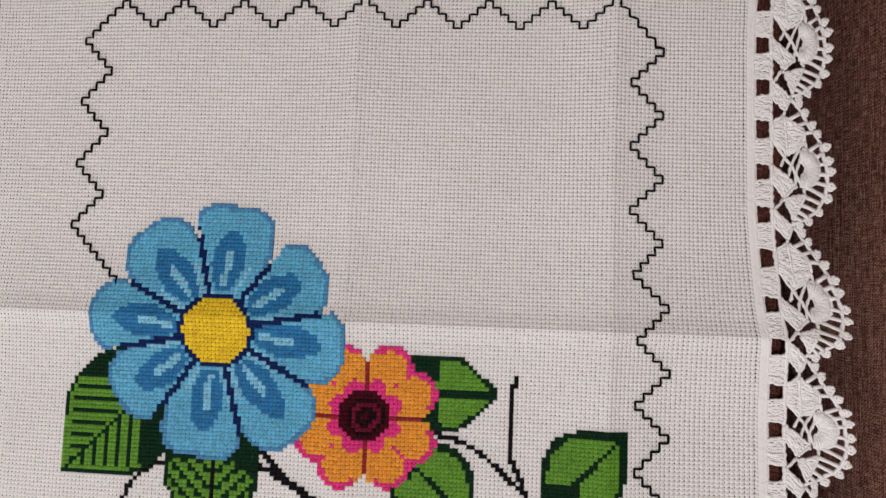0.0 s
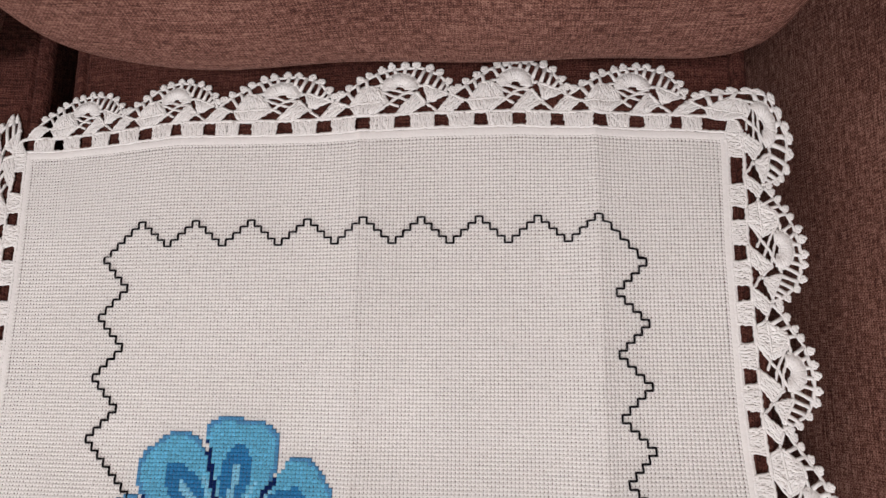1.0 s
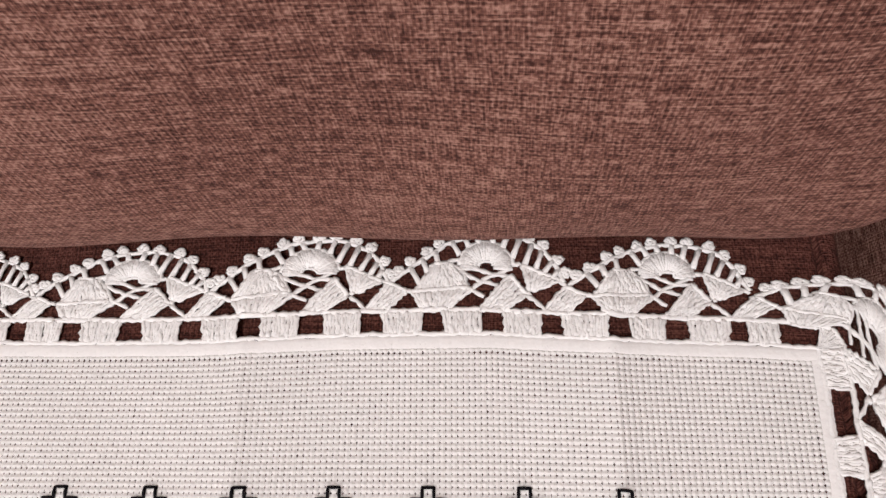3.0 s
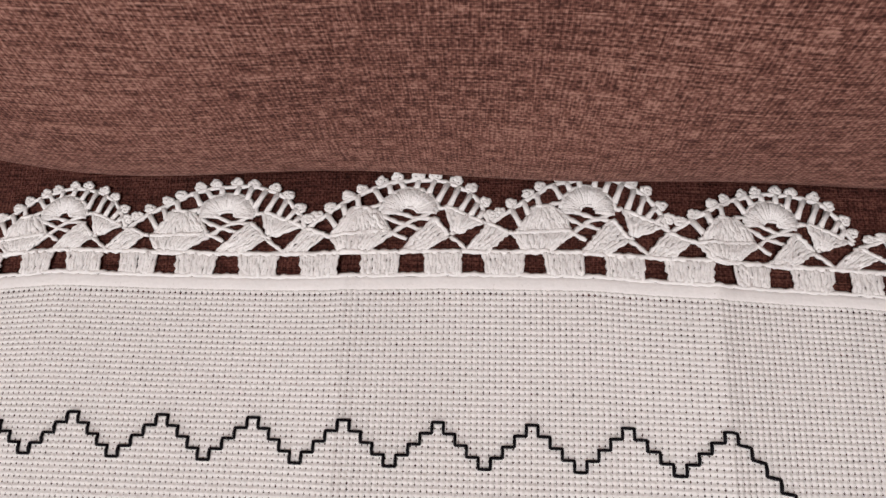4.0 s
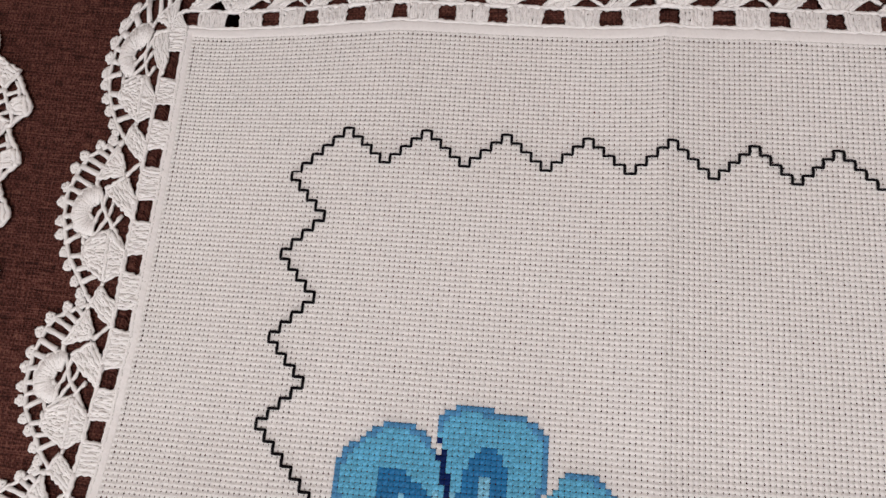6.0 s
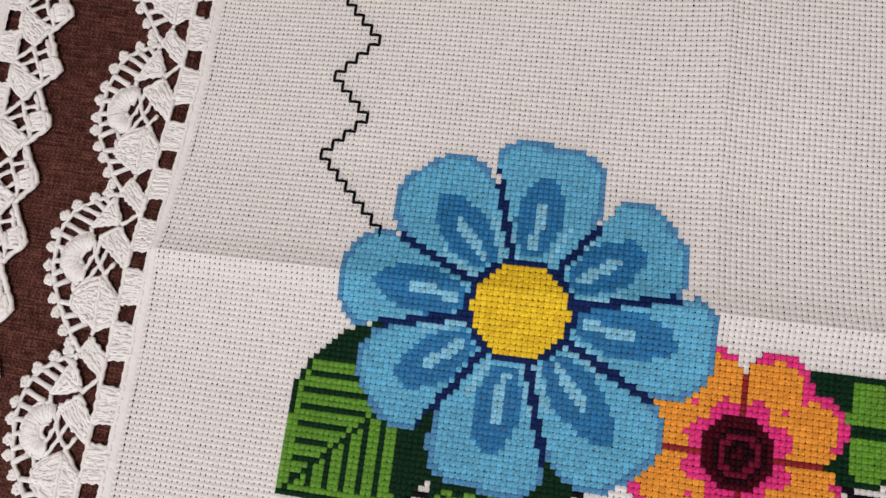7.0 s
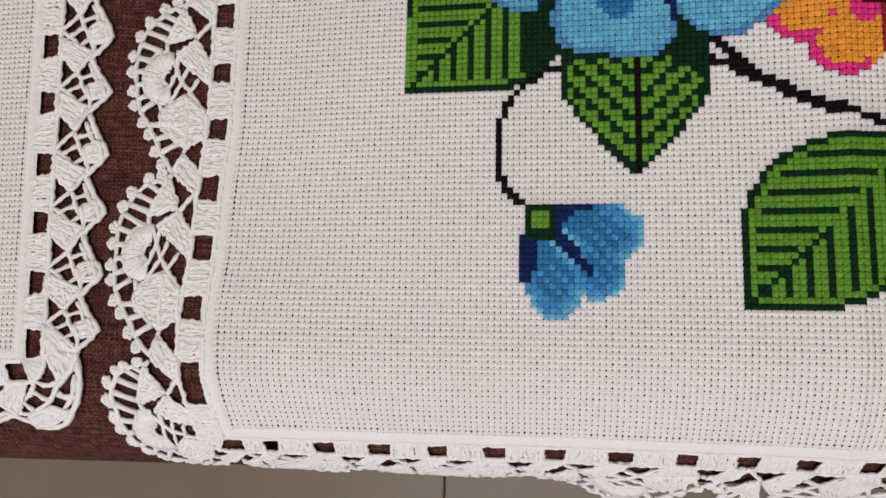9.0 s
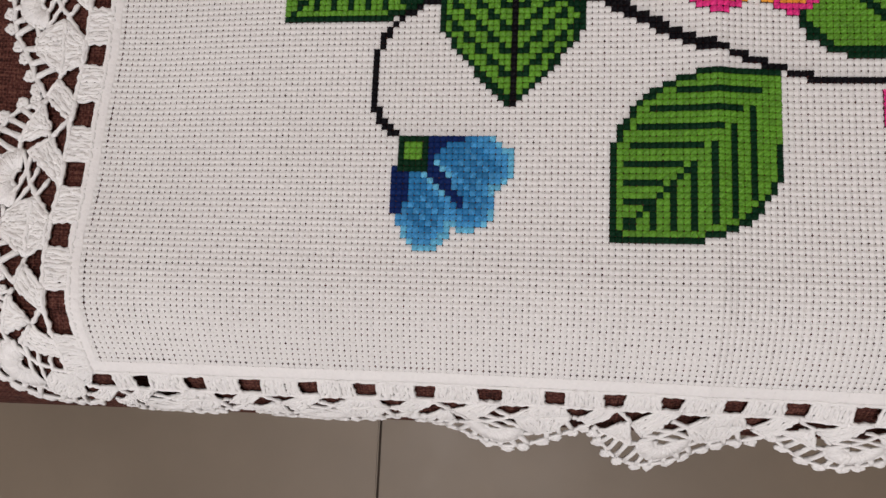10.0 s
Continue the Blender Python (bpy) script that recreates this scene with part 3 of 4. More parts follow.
def scallop(at, parent, picots=12):
    """One leaning shell of the crochet edging."""
    y = Yarn()

    def q(u, h):
        return (u + random.uniform(-.22, .22), h + random.uniform(-.18, .18))

    # small leaning block, the large two-row block, the block under the crest and the one that leans into the next valley
    y.fan(q(-1.4, 0), q(2.4, 0), q(2.7, 5.6), q(5.7, 4.0), 0.6, 0.42, 0.2)
    y.fan(q(8.7, 0.3), q(13.1, 0.3), q(6.8, 3.7), q(16.6, 4.5), 0.56, 0.42, 0.25)
    y.fan(q(6.9, 3.7), q(16.5, 4.5), q(10.3, 9.4), q(13.4, 9.7), 0.56, 0.42, 0.25)
    y.fan(q(19.0, 0), q(22.9, 0), q(24.4, 7.2), q(27.1, 3.4), 0.58, 0.42, 0.25)
    y.fan(q(27.7, 3.9), q(28.7, 4.0), q(26.4, 9.6), q(32.9, 6.2), 0.56, 0.42, 0.3)
    y.chain([q(27.3, 3.4), q(28.0, 3.9)], 0.42)
    y.chain([q(27.2, 3.3), q(29.0, 1.8), q(30.4, 0.2)], 0.42)
    y.chain([q(5.6, 4.0), q(6.8, 3.7)], 0.42)
    y.chain([q(32.8, 6.2), q(34.1, 5.6)], 0.42)
    # crossed chains under the crest
    y.chain([q(13.2, 0.6), q(16.6, 3.4), q(20.0, 6.3), q(24.6, 8.6)], 0.42)
    y.chain([q(15.2, 8.0), q(19.0, 5.8), q(22.2, 4.8)], 0.42)
    y.chain([q(17.3, 8.8), q(21.4, 7.0), q(25.0, 6.8)], 0.42)
    y.chain([q(16.6, 4.5), q(19.8, 2.6)], 0.42)
    y.chain([q(13.4, 9.4), q(15.4, 8.0), q(16.6, 4.6)], 0.42)
    # the crest: a half round of close stitches
    for a in np.linspace(-6, 186, 30):
        c, s = math.cos(radians(a)), math.sin(radians(a))
        y.tube([(*q(20.1 + 1.5 * c, 8.6 + 1.2 * s), 0.1), (*q(20.1 + 3.4 * c, 8.8 + 3.3 * s), 0.16), (*q(20.1 + 4.8 * c, 8.9 + 4.8 * s), 0.1)], [random.uniform(.36, .46), random.uniform(.5, .62), random.uniform(.52, .66)], squash=0.42)
    y.chain([q(20.1 + 1.5 * math.cos(a), 8.6 + 1.2 * math.sin(a)) for a in np.linspace(math.pi, 0, 9)], 0.38)
    y.chain([q(20.1 + 4.9 * math.cos(a), 8.9 + 4.9 * math.sin(a)) for a in np.linspace(math.pi, 0, 14)], 0.42)
    y.chain([q(13.2, 9.7), q(15.3, 10.2)], 0.42)
    y.chain([q(24.9, 9.2), q(26.5, 9.5)], 0.42)
    # outer arc on its spokes, edged with picots
    outer = smooth_line([q(2.8, 5.7), q(6.4, 8.8), q(10.0, 11.5), q(13.5, 13.7), q(17.0, 14.9), q(20.6, 15.5), q(25.0, 15.4), q(29.0, 13.8), q(31.6, 11.0), q(33.0, 8.2), q(33.7, 6.0)], 0.9)
    y.chain(outer, 0.44)
    for a, b in (((8.0, 5.2), (6.2, 8.5)), ((9.4, 7.5), (8.5, 10.3)), ((11.2, 9.6), (10.9, 12.1)), ((15.4, 11.0), (13.8, 13.8)), ((17.0, 12.8), (16.2, 14.7)), ((19.0, 13.7), (18.7, 15.2)), ((21.4, 13.7), (21.6, 15.6)),
                 ((23.4, 12.6), (24.2, 15.5)), ((24.8, 10.6), (26.6, 14.9)), ((27.0, 9.4), (28.6, 14.0)), ((28.8, 8.6), (30.4, 12.4)), ((30.4, 7.6), (31.9, 10.4)), ((31.8, 6.8), (32.8, 8.6))):
        spoke(y, q(*a), q(*b))
    d = np.gradient(outer, axis=0)
    d /= np.linalg.norm(d, axis=1, keepdims=True)
    for w in np.linspace(0.07, 0.97, picots):
        m = int(w * (len(outer) - 1))
        c = outer[m] + np.array([-d[m, 1], d[m, 0]]) * random.uniform(0.7, 0.95)
        for t in (-0.55, 0.55):
            y.picot(c + d[m] * t * 0.8, random.uniform(0.36, 0.5))
        y.picot(c + np.array([-d[m, 1], d[m, 0]]) * 0.5, random.uniform(0.36, 0.5))
    return y.done("lace_scallop", at, COTTON, parent)


# middles of the eyelets along each side; every third one carries a small leaning block
TOP_EYES = [-10.5, -0.5, 8.8, 18.6, 29.6, 40.9, 52.5, 64.2, 75.0, 86.1, 96.8, 107.0, 117.5, 128.5, 138.5, 148.9]
RIGHT_EYES = [-11.0, -0.6, 10.4, 20.6, 31.2, 41.4, 51.9, 62.6, 73.9, 83.4, 94.2, 103.3, 113.2] + spaced(123.0, 173.0, 5) + [173.0]
FOOT_EYES = spaced(139.0, 77.9, 6) + [77.9, 68.3, 58.4, 49.3, 39.8, 28.9, 18.1, 7.7, -2.2, -12.2, -21.7, -31.7, -37.2]
LEFT_EYES = [171.3, 160.0, 149.2, 138.3, 127.1, 116.7, 105.5, 94.4, 83.8, 73.9, 63.5, 53.5, 42.3, 31.0, 20.0, 8.3, -2.8, -13.2]
top = [i - I0 for i in TOP_EYES]
right = [ES[1] + j - J0 + 1 for j in RIGHT_EYES]
foot = [ES[2] + I1 - i for i in FOOT_EYES]
left = [ES[3] + J1 + 1 - j for j in LEFT_EYES]
first = [ES[4] + i - I0 for i in (-38.4, -29.1, -20.0, -10.5)]
edging = lace_rows(at_edge, ES[-1], top + [top[-1] + 8.2] + right + foot + left + first, cloth, "lace_edging", "white crochet lace edging with leaning shell scallops and picots")
for row, reach in ((top, (0.79, 0.80, 0.84, 0.9, 0.84)), (right, (0.84,)), (foot, (0.8, 0.65, 1.12, 0.95, 0.8, 0.74)), (left[:-2], (0.95,)), (first, (0.76,))):
    for k in range(0, len(row) - 3, 3):
        scallop(along(at_edge, row[k:k + 4], reach[k // 3 % len(reach)] * random.uniform(0.96, 1.04)), edging)


# the same scallop turns the corners
RIGHTWARD, DOWNWARD, LEFTWARD, UPWARD = (1, 0), (0, 1), (-1, 0), (0, -1)
for corner, d0, d1, steps, angles, tall in (
        ((I1, J0 - 1), RIGHTWARD, DOWNWARD, (-14.8, -12.1, -4.5, 4.0, 14.0, 17.3), (0, 32, 62, 90), 0.76),
        ((I1, J1 + 1), DOWNWARD, LEFTWARD, (-14.0, -11.0, -4.0, 6.0, 22.0, 25.0), (0, 32, 62, 90), 0.76),
        ((I0, J1 + 1), LEFTWARD, UPWARD, (-5.0, -2.0, 1.5, 6.0, 12.7, 15.5), (8, 40, 70, 90), 0.95),
        ((I0, J0 - 1), UPWARD, RIGHTWARD, (-36.0, -33.3, -22.6, -13.4, -3.0, -1.0), (0, 12, 34, 72), 0.86)):
    scallop(turning(corner, d0, d1, steps, angles, tall, on_cloth), edging, 15)


# ---- counted embroidery ----
class Stitches:
    """Cross stitches on the squares of the weave, one colour a square."""

    def __init__(self):
        self.v, self.f, self.s, self.mats = [], [], [], []

    def add(self, i, j, m):
        if m not in self.mats:
            self.mats.append(m)
        slot = self.mats.index(m)
        ci, cj = i + 0.5, j + 0.5
        e, c = 0.487, 0.26
        b = len(self.v)
        self.v += [(ci + x, cj + y, .02) for x, y in ((-c, -e), (-e, -c), (-e, c), (-c, e), (c, e), (e, c), (e, -c), (c, -e))]
        self.f.append(tuple(range(b, b + 8)))
        self.s.append(slot)
        for d, lift in ((1, 0.0), (-1, 0.12)):
            j1, j2, j3 = (random.uniform(-.05, .05) for _ in range(3))
            wd = 0.29
            b = len(self.v)
            for t, hh in ((-.42, 0.03), (0.0 + j1, 0.46 + lift), (.42, 0.03)):
                px, py = ci + t * 0.98 + j2, cj + t * d * 0.98 + j3
                ox, oy = -d * wd * .7, wd * .7
                k = 0.62 if abs(t) > .3 else 1
                self.v += [(px - ox * k, py - oy * k, hh * .25), (px, py, hh), (px + ox * k, py + oy * k, hh * .25)]
            for a in (0, 3):
                self.f += [(b + a, b + a + 1, b + a + 4, b + a + 3), (b + a + 1, b + a + 2, b + a + 5, b + a + 4)]
                self.s += [slot, slot]

    def quad(self, pts, slot):
        b = len(self.v)
        self.v += pts
        self.f.append((b, b + 3, b + 2, b + 1))
        self.s.append(slot)

    def done(self, name, parent, label=""):
        v = np.asarray(self.v, float)
        return link(name, on_cloth(v[:, 0], v[:, 1], v[:, 2] * C * 1.2 + 0.0003), self.f, self.mats, parent, label, None, self.s)


TAKEN = set()


def lay(name, cells, parent, label=""):
    st = Stitches()
    for (i, j), m in cells.items():
        if (i, j) not in TAKEN:
            TAKEN.add((i, j))
            st.add(i, j, m)
    return st.done(name, parent, label) if st.v else None


def squares(i0, i1, j0, j1):
    for j in range(j0, j1 + 1):
        for i in range(i0, i1 + 1):
            yield i, j, i + 0.5, j + 0.5


# blue flower: eight petals round a yellow centre
FX, FY = 31.0, 85.0
SEAMS = [10.7, 53, 104.6, 154, 191.7, 234.6, 285, 332]
AXES = [(33, 31.0, 10.2), (84, 31.6, 10.6), (130, 32.5, 10.0), (174, 33.2, 9.6), (216, 31.5, 9.8), (263, 31.8, 10.6), (310, 33.5, 10.4), (354, 33.4, 9.8)]
petals = [dict() for _ in AXES]
centre, seams = {}, {}
for i, j, x, y in squares(-4, 66, 50, 120):
    dx, dy = x - FX, FY - y
    r, a = math.hypot(dx, dy), math.degrees(math.atan2(dy, dx)) % 360
    if math.hypot(dx / 1.04, dy) < 8.3:
        centre[i, j] = YELLOW
        continue
    if math.hypot(dx / 1.04, dy) < 9.3:
        seams[i, j] = NAVY
        continue
    near = min(SEAMS, key=lambda s: abs((a - s + 180) % 360 - 180))
    off = abs(math.sin(radians(a - near))) * r
    for k, (ax, length, half) in enumerate(AXES):
        if ((a - SEAMS[k]) % 360) < ((SEAMS[(k + 1) % 8] - SEAMS[k]) % 360):
            u = dx * math.cos(radians(ax)) + dy * math.sin(radians(ax))
            v = -dx * math.sin(radians(ax)) + dy * math.cos(radians(ax))
            rc = 6.2 if k in (1, 5) else 8.0
            qx, qy = max(u - (length - rc), 0), max(abs(v) - (half - rc), 0)
            sd = math.hypot(qx, qy) - rc
            if sd > 0:
                break
            if off < 0.72 and r < (22 if near == 53 else 27):
                seams[i, j] = NAVY
            else:
                wide = 4.3 * math.sqrt(max(0, 1 - ((u - 16) / (length - 22.5)) ** 2)) if u > 16 else 1.6 + 2.7 * max(0, (u - 9) / 7)
                if abs(v) < 0.95 and 11 < u < 20:
                    petals[k][i, j] = BLUE_P
                elif abs(v) < wide and 10 < u:
                    petals[k][i, j] = BLUE_D
                elif sd > -1.15:
                    petals[k][i, j] = BLUE_R
                elif abs(abs(v) - wide - 1.2) < 0.6 and u < 17:
                    petals[k][i, j] = BLUE_P
                else:
                    petals[k][i, j] = BLUE_L
            break
flower = lay("blue_flower", seams, cloth, "cross-stitched blue flower with navy seams")
for cells in petals:
    lay("petal", cells, flower, "sky-blue stitched petal with a darker teardrop")
lay("flower_centre", centre, flower, "round yellow stitched centre")

# orange flower with magenta edge and maroon eye
OX, OY = 69.2, 104.2
LOBES = [(5.7, 11.7), (11.7, 5.7)]


def lobe_depth(x, y):
    x, y = abs(x), abs(y)
    d = max(5.7 - math.hypot(x - cx, y - cy) for cx, cy in LOBES)
    return max(d, 11.5 - math.hypot(x, y)) if math.hypot(x, y) < 11 else d


hearts = [dict() for _ in range(4)]
eye, ribs = {}, {}
for i, j, x, y in squares(48, 90, 83, 126):
    dx, dy = x - OX, y - OY
    r = math.hypot(dx, dy)
    octa = max(abs(dx), abs(dy), (abs(dx) + abs(dy)) * 0.72)
    if octa < 6.1:
        eye[i, j] = MAROON if octa < 0.9 else MAROON_D if octa < 2.4 else WINE if octa < 3.6 else MAROON_D if octa < 4.6 else MAROON
    elif min(abs(dx), abs(dy)) < 0.62 and r < 13.5:
        ribs[i, j] = CRIMSON
    else:
        d = lobe_depth(dx, dy)
        if d <= 0 or min(abs(dx), abs(dy)) < 0.6:
            continue
        k = (0 if dx > 0 else 1) + (0 if dy < 0 else 2)
        ang = math.degrees(math.atan2(abs(dy), abs(dx)))
        star = 6.9 + 2.5 * abs(math.sin(radians(ang * 4)))
        edge = d < 1.5 and (abs(dx) > 3 and abs(dy) > 3 or r > 15.5)
        hearts[k][i, j] = MAGENTA if edge or r < star else ORANGE
oflower = lay("orange_flower", ribs, cloth, "cross-stitched orange flower with crimson ribs")
for cells in hearts:
    lay("petal", cells, oflower, "heart-shaped orange petal edged in magenta")
lay("flower_eye", eye, oflower, "dark maroon stitched eye with rings")


def rounded_leaf_depth(x, y, i0, i1, j0, j1, r, cut):
    """Depth inside a box two of whose opposite corners are rounded. cut: 'tl' (with br) or 'tr' (with bl)."""
    d = min(x - i0, i1 - x, y - j0, j1 - y)
    for cx, cy, here in ((i0 + r, j0 + r, cut == "tl" and x < i0 + r and y < j0 + r), (i1 - r, j1 - r, cut == "tl" and x > i1 - r and y > j1 - r),
                         (i1 - r, j0 + r, cut == "tr" and x > i1 - r and y < j0 + r), (i0 + r, j1 - r, cut == "tr" and x < i0 + r and y > j1 - r)):
        if here:
            d = r - math.hypot(x - cx, y - cy)
    return d


def striped_leaf(i0, i1, j0, j1, r, dark_from=None):
    cells = {}
    for i, j, x, y in squares(int(i0), int(i1) + 1, int(j0), int(j1) + 1):
        d = rounded_leaf_depth(x, y, i0, i1, j0, j1, r, "tl")
        if d <= 0:
            continue
        p, q = (x - i0) / (i1 - i0), (j1 - y) / (j1 - j0)
        a, b = int(x - i0), int(j1 - y)
        if d < 1.0:
            m = GREEN_D
        elif abs(p - q) < 0.022:
            m = GREEN_D if (i + j) % 2 else GREEN_L
        elif q > p:
            m = GREEN_D if b % 3 == 0 and d > 2 else GREEN_L
        else:
            m = GREEN_D if a % 3 == 0 and d > 2 else GREEN_L
        if dark_from and (x > dark_from[0] or y < dark_from[1]):
            m = GREEN_D
        cells[i, j] = m
    return cells


def solid_leaf(i0, i1, j0, j1, r, cut, dark):
    """Leaf with one dark diagonal rib and light halves."""
    cells = {}
    for i, j, x, y in squares(int(i0), int(i1) + 1, int(j0), int(j1) + 1):
        d = rounded_leaf_depth(x, y, i0, i1, j0, j1, r, cut)
        if d <= 0:
            continue
        p, q = (x - i0) / (i1 - i0), (y - j0) / (j1 - j0)
        rib = abs(p - q) if cut == "tr" else abs(p - (1 - q))
        cells[i, j] = GREEN_D if d < 1.5 or rib < 0.045 or dark(p, q) else GREEN_L
    return cells


lay("leaf", striped_leaf(-8.5, 23, 90, 122.4, 18, (12.5, 98.5)), cloth, "green striped square-cut leaf with dark outline")
cells = {}
for i, j, x, y in squares(18, 44, 108, 138):
    v = abs(x - 31.1)
    half = 11.9 if y < 123 else 11.9 * max(0.0, 1 - ((y - 123) / 14.2) ** 1.25)
    if v > half:
        continue
    if v < 0.55:
        m = BLACK
    elif half - v < 1.1 or y < 117.5 + max(0, (x - 37) * 0.7):
        m = GREEN_D
    else:
        m = GREEN_D if int(y + v) % 4 == 0 or (int(y + v) % 4 == 1 and i % 2) else GREEN_L
    cells[i, j] = m
lay("leaf", cells, cloth, "green pointed leaf with chevron veins")
lay("leaf", striped_leaf(47.1, 73.5, 131.3, 158.8, 15.5), cloth, "green striped square-cut leaf with dark outline")
cells = {}
for i, j, x, y in squares(78, 102, 88, 107):
    v = abs(y - 97.9)
    half = 8.9 if x < 92 else 8.9 * max(0.0, (101.6 - x) / 9.6) ** 0.85
    if v < half:
        cells[i, j] = GREEN_D if v < 1.0 or half - v < 1.3 or x < 86 + 0.2 * v else GREEN_L
lay("leaf", cells, cloth, "light green leaf split by a dark midrib")
lay("leaf", solid_leaf(75, 96, 110, 128.6, 9.5, "tr", lambda p, q: p < 0.3 and q < 0.5), cloth, "light green leaf with a dark diagonal rib")
lay("leaf", solid_leaf(112, 131.6, 105.3, 125.5, 9.5, "tl", lambda p, q: p < 0.45 and q > 0.62 or p + q < 0.42), cloth, "light green leaf with a dark diagonal rib")


def bud(x0, y0, pale, mid, dark, deep, label):
    """A drooping bud: green cup and three lobes that open to the lower right."""
    cells = {}
    for i, j, x, y in squares(x0 - 1, x0 + 21, y0, y0 + 20):
        u, v = x - x0, y - y0
        if 0 <= u < 5.3 and 0 <= v < 6:
            cells[i, j] = GREEN_L if 1 < u < 4 and 1 < v < 4 else GREEN_D
            continue
        lobes = (((u - 12.2) / 7.2) ** 2 + ((v - 4.9) / 5.0) ** 2, ((u - 11.6) / 4.8) ** 2 + ((v - 11) / 4.8) ** 2, ((u - 4.8) / 5.0) ** 2 + ((v - 11) / 8.2) ** 2)
        if u > 4 and v < 1.3 and u < 11.5 or u > 5 and u - 5 + v < 4.4 or v > 5 and u < 1.6 and v < 11 or u < 0.8 and 5 < v < 13:
            cells[i, j] = deep
        elif abs(u - v) < 1.5 and 4.5 < u < 9.5 or abs(u - v + 0.5) < 0.8 and 9 < u < 11:
            cells[i, j] = deep
        elif abs(u - v - 2.2) < 0.7 and 4.6 < u < 9 or abs(v - u - 2.2) < 0.7 and 2.8 < u < 8:
            cells[i, j] = pale
        elif min(lobes) < 1:
            cells[i, j] = deep if (u + v < 7.5) else (pale if min(lobes) > 0.72 and u + v > 15 else dark if u + v < 14 or min(lobes) < 0.4 and (i + 2 * j) % 3 else mid)
    return lay("flower_bud", cells, cloth, label)


bud(13, 142, BLUE_L, BLUE_M, BLUE_D, NAVY, "blue stitched flower bud with a green cup")
cells = {(i, j): MAGENTA for i, j, x, y in squares(87, 101, 130, 146) if ((x - 94) / 6.2) ** 2 + ((y - 137) / 6.8) ** 2 < 1}
lay("flower_bud", cells, cloth, "magenta stitched flower bud")


def stem(pts, label="thin black stitched stem"):
    cells = {}
    for x, y in smooth_line(pts, 0.35):
        cells[math.floor(x), math.floor(y)] = BLACK
    return lay("stem", cells, cloth, label)


stem([(19.5, 118.5), (15.9, 119), (12, 122), (9.5, 125.4), (8.7, 129.3), (8.8, 136.5), (10.5, 139.8), (13.4, 142.4)])
stem([(42, 112.5), (46, 116.5), (49.7, 120)])
stem([(42, 117.4), (49.7, 120.4), (56.2, 124.1), (62.5, 127), (69.2, 129.6), (76, 131.6), (82, 132.7), (88.5, 132.9)])
stem([(46, 119.2), (49.7, 121.2), (56.2, 124.9), (62.5, 127.8)])
stem([(86, 107.6), (92, 109.3), (96.9, 111.5), (103, 116.5), (109, 122), (113, 127)])
stem([(105.7, 93.2), (104.9, 96), (104.4, 99), (104.3, 111), (106, 115.5), (109, 122)])

weave("woven_panel", I0, I1, J0, J1, on_cloth, cloth, "white block-weave cotton with fold creases", AIDA, TAKEN)


# back-stitched zigzag border
def zigzag():
    pts, x, y = [], -10.0, 59.0
    run = [(x + 14, y + 15), (x + 14, y + 13), (x + 12, y + 13)]
    for k in range(6):
        run += [(x + 12 - 2 * k, y + 11 - 2 * k), (x + 10 - 2 * k, y + 11 - 2 * k)]
    run += [(x, y + 1), (x, y - 1)]
    # up the side
    for k in range(3):
        top = y - 16 * k
        for q in range(4):
            run += [(x + 2 * q + 2, top - 1 - 2 * q), (x + 2 * q + 2, top - 3 - 2 * q)]
        for q in range(4):
            run += [(x + 6 - 2 * q, top - 9 - 2 * q), (x + 6 - 2 * q, top - 11 - 2 * q)]
    # across the top
    x, y = run[-1]
    for q in range(5):
        run += [(x + 2 + 2 * q, y - 2 * q), (x + 2 + 2 * q, y - 2 - 2 * q)]
    x, y = run[-1]
    for k in range(9):
        run.append((x + 2, y))
        x += 2
        if k == 8:
            break
        for sgn in (1, -1):
            for q in range(4):
                run += [(x, y + 2 * sgn), (x + 2, y + 2 * sgn)]
                x, y = x + 2, y + 2 * sgn
        run.pop()
        x -= 2
    # down the other side
    for q in range(5):
        run += [(x, y + 2), (x + 2, y + 2)]
        x, y = x + 2, y + 2
    for k in range(8):
        run.append((x, y + 2))
        y += 2
        for q in range(4):
            run += [(x - 2, y), (x - 2, y + 2)]
            x, y = x - 2, y + 2
        if k == 7:
            break
        for q in range(3):
            run += [(x + 2, y), (x + 2, y + 2)]
            x, y = x + 2, y + 2
        run.append((x + 2, y))
        x += 2
    return run


line = zigzag()
y = Yarn()
for a, b in zip(line, line[1:]):
    a, b = np.asarray(a, float), np.asarray(b, float)
    n = max(1, int(round(np.linalg.norm(b - a) / 2)))
    for k in range(n):
        p, q = a + (b - a) * k / n, a + (b - a) * (k + 1) / n
        e = (q - p) / max(np.linalg.norm(q - p), 1e-6) * 0.1
        y.tube([(*(p - e), 0.1), (*((p + q) / 2), 0.34), (*(q + e), 0.1)], [0.27, 0.32, 0.27])


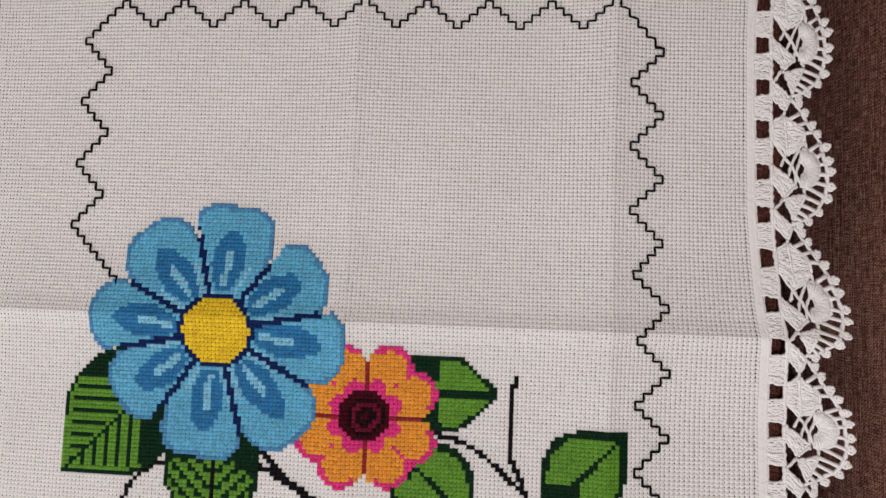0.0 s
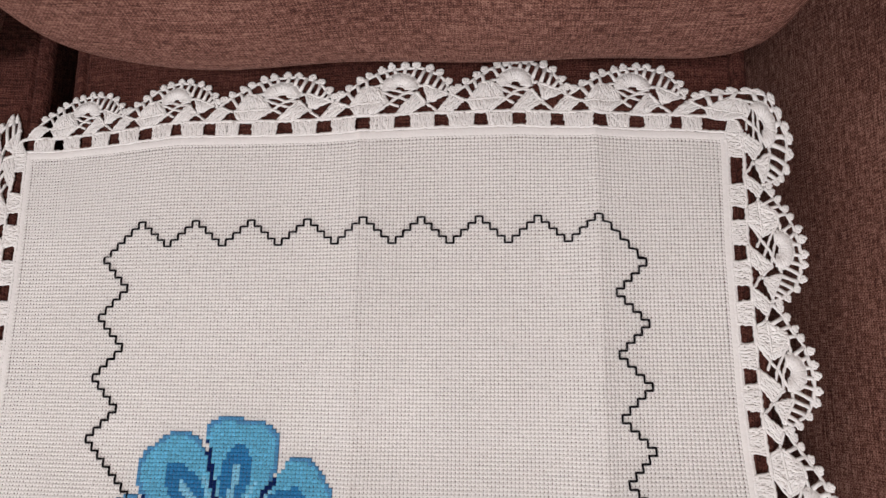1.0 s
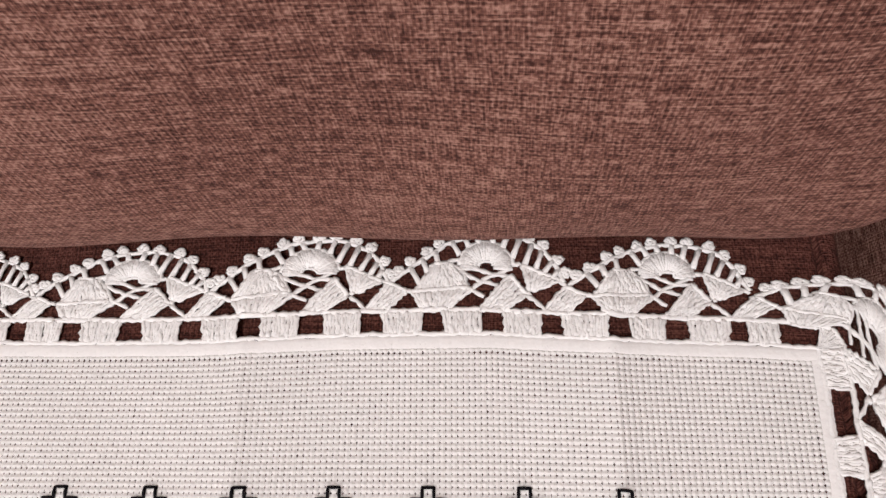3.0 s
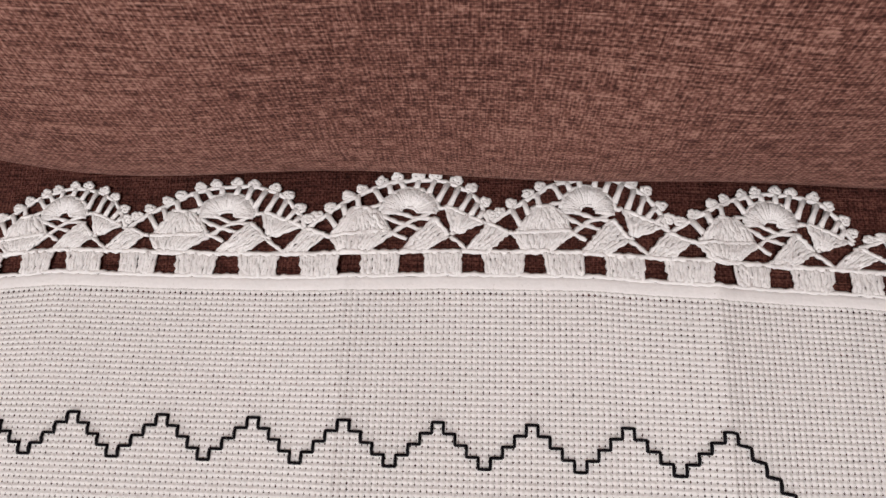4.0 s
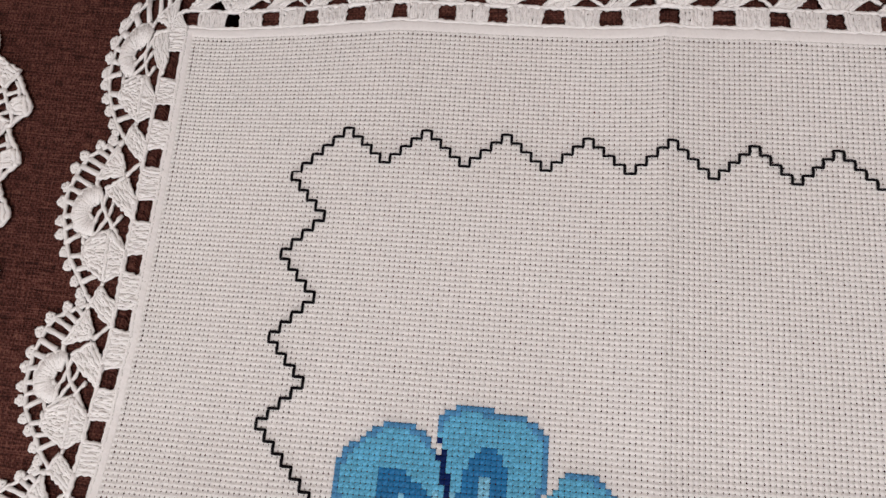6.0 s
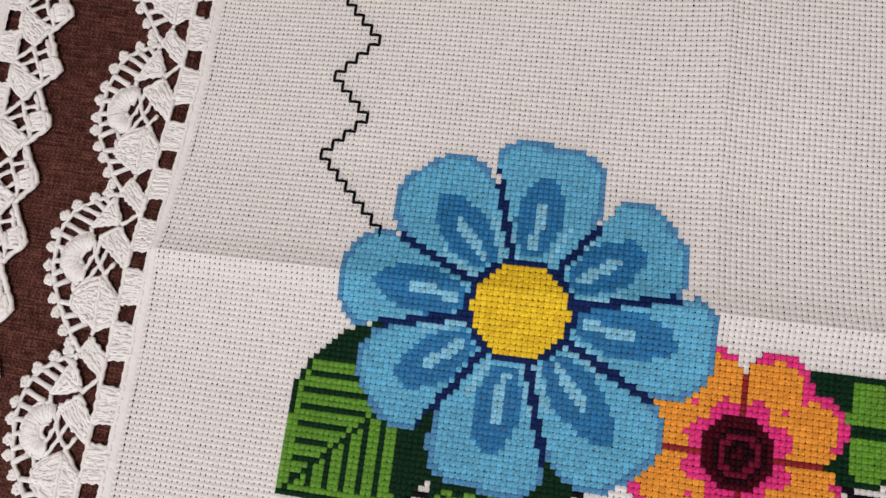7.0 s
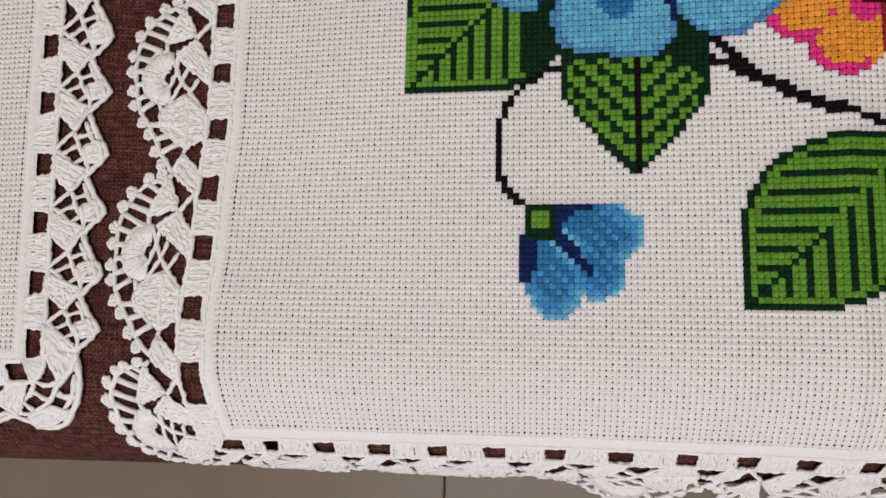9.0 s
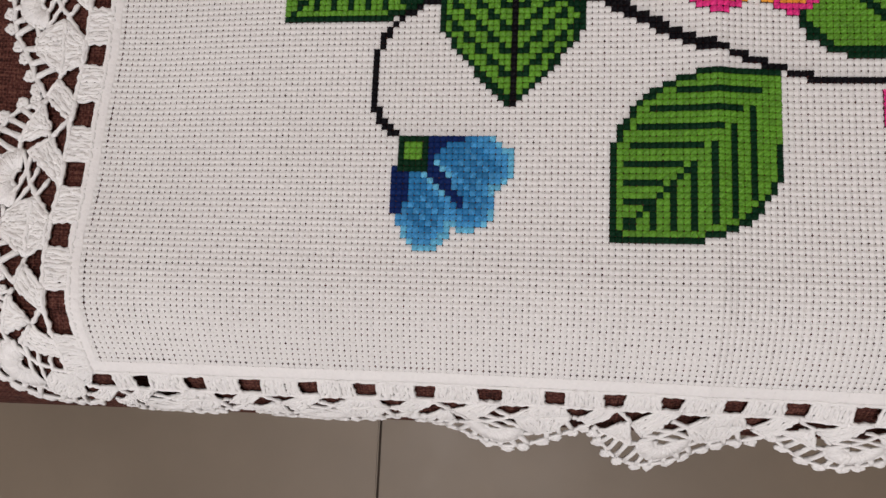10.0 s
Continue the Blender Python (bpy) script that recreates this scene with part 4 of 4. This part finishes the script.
def border_place(u, h, z):
    """The border runs with the slight skew of the woven ground."""
    right = np.clip((u - 110) / 20, 0, 1)
    du = np.where(h <= 10, np.interp(u, (25, 57, 73, 105, 121, 129, 140), (0.0, 0.0, -0.3, -1.1, -1.5, -1.7, -0.7)), right * np.interp(h, (11, 59, 67, 83, 107), (-0.7, -0.5, 0.5, 1.4, 1.6)))
    top = -0.1 * h * np.clip((u + 2) / 8, 0, 1) * np.clip((134 - u) / 5, 0, 1) + np.clip((u - 129) / 11, 0, 1) * 1.8
    side = np.where(u > 64, np.interp(h, (11, 43, 75, 107), (1.8, 1.4, 0.6, -0.6)), np.interp(h, (0, 11, 27, 43, 59), (-0.2, -0.3, 0.0, 0.4, 0.5)))
    return on_cloth(u + du, h + np.where(h <= 10, top, side), z * C)


y.done("zigzag_border", border_place, BLACK, cloth, "black back-stitched zigzag border")

# ---- the neighbouring cloth ----
other = tagged(new("lace_edged_cloth"), "white cotton cloth with pointed crochet lace edging, lying beside", "tablecloth")
TURN_BY = radians(1.9)


def on_other(i, j, h):
    """Its own squares: the bottom right corner of its weave is (0, 0)."""
    i, j = np.asarray(i, float), np.asarray(j, float)
    c, s = math.cos(TURN_BY), math.sin(TURN_BY)
    x, y = (-77.5 - 64) * C + (i * c + j * s) * C, (60 - 169.5) * C + (i * s - j * c) * C
    return drape(x, y, h + 0.0004)


weave("woven_panel", -110, 0, -185, 0, on_other, other, "white block-weave cotton", AIDA_TWO)
hem("hem", (0, -185), (0, 0), scaled(on_other), other)
hem("hem", (0, 0), (-110, 0), scaled(on_other), other)
at_other, OS = edge_path(-110, 0, -185, 0, on_other)


def pointed_unit(edge, e, f, parent, tall=1.17):
    """One pointed tip of the plainer edging, over the eyelets e and f."""
    def at(s, h, z):
        return edge(e + s * (f - e) / 11.57, 4.6 + h * tall, z)

    y = Yarn()

    def q(u, h):
        return (u + random.uniform(-.14, .14), h + random.uniform(-.12, .12))

    y.fan(q(-1.8, 0), q(1.8, 0), q(1.6, 5.6), q(5.5, 3.2), 0.56, 0.42, 0.2)
    # open lattice beside the block
    for line in (((5.5, 3.2), (7.0, 1.7), (8.6, 0.1)), ((5.6, 3.2), (8.8, 4.1), (11.6, 5.6), (13.4, 5.6)), ((6.0, 6.6), (6.9, 3.7)), ((8.2, 4.0), (9.9, 0.9)),
                 ((10.4, 5.2), (11.9, 3.0)), ((8.6, 0.1), (10.2, 1.8), (12.0, 3.4), (13.2, 5.0)), ((4.0, 5.2), (6.4, 6.0), (8.6, 6.6))):
        y.chain([q(*c) for c in line], 0.36)
    y.fan(q(8.7, 4.9), q(11.4, 5.7), q(7.4, 7.3), q(11.0, 8.2), 0.56, 0.42, 0.2)
    y.chain(smooth_line([q(2.6, 5.4), q(5.0, 6.4), q(7.4, 7.5), q(9.2, 8.6), q(10.6, 8.5), q(12.0, 7.2), q(13.4, 6.0), q(14.4, 5.4)], 0.9), 0.44)
    return y.done("lace_point", at, COTTON, parent)


SIDE_EYES = spaced(-180.0, -84.4, 8) + [-84.4, -71.0, -58.4, -47.6, -35.5, -24.7, -13.4, -3.4]
side = [OS[1] + 185 + j for j in SIDE_EYES]
low = [OS[2] + 1.0 + k * 11.0 for k in range(10)]
band = lace_rows(at_other, OS[2] + 110, side + low, other, "lace_edging", "white crochet lace edging with pointed tips")
for e, f in zip(side + low, (side + low)[1:]):
    pointed_unit(at_other, e, f, band)

# ---- floor tiles ----
TS = 0.6
TX = sorted({RX0, RX1, *(-0.204 + k * TS for k in range(-3, 4))})
TILES = {}
TY = sorted({RY0, RY1, *(-0.075 + k * TS for k in range(-4, 2))})


def tile_mesh(w, d):
    bm = bmesh.new()
    box(bm, 0, w - 0.0025, 0, d - 0.0025, -0.012, 0.0, 0.0015)
    me = bpy.data.meshes.new("floor_tile")
    bm.to_mesh(me)
    bm.free()
    me.materials.append(TILE)
    return me


for x0, x1 in zip(TX, TX[1:]):
    for y0, y1 in zip(TY, TY[1:]):
        if x1 - x0 > 0.01 and y1 - y0 > 0.01:
            size = round(x1 - x0, 4), round(y1 - y0, 4)
            if size not in TILES:
                TILES[size] = tile_mesh(*size)
            t = new("floor_tile", TILES[size])
            t.location = (x0, y0, 0)
            t.parent = sub
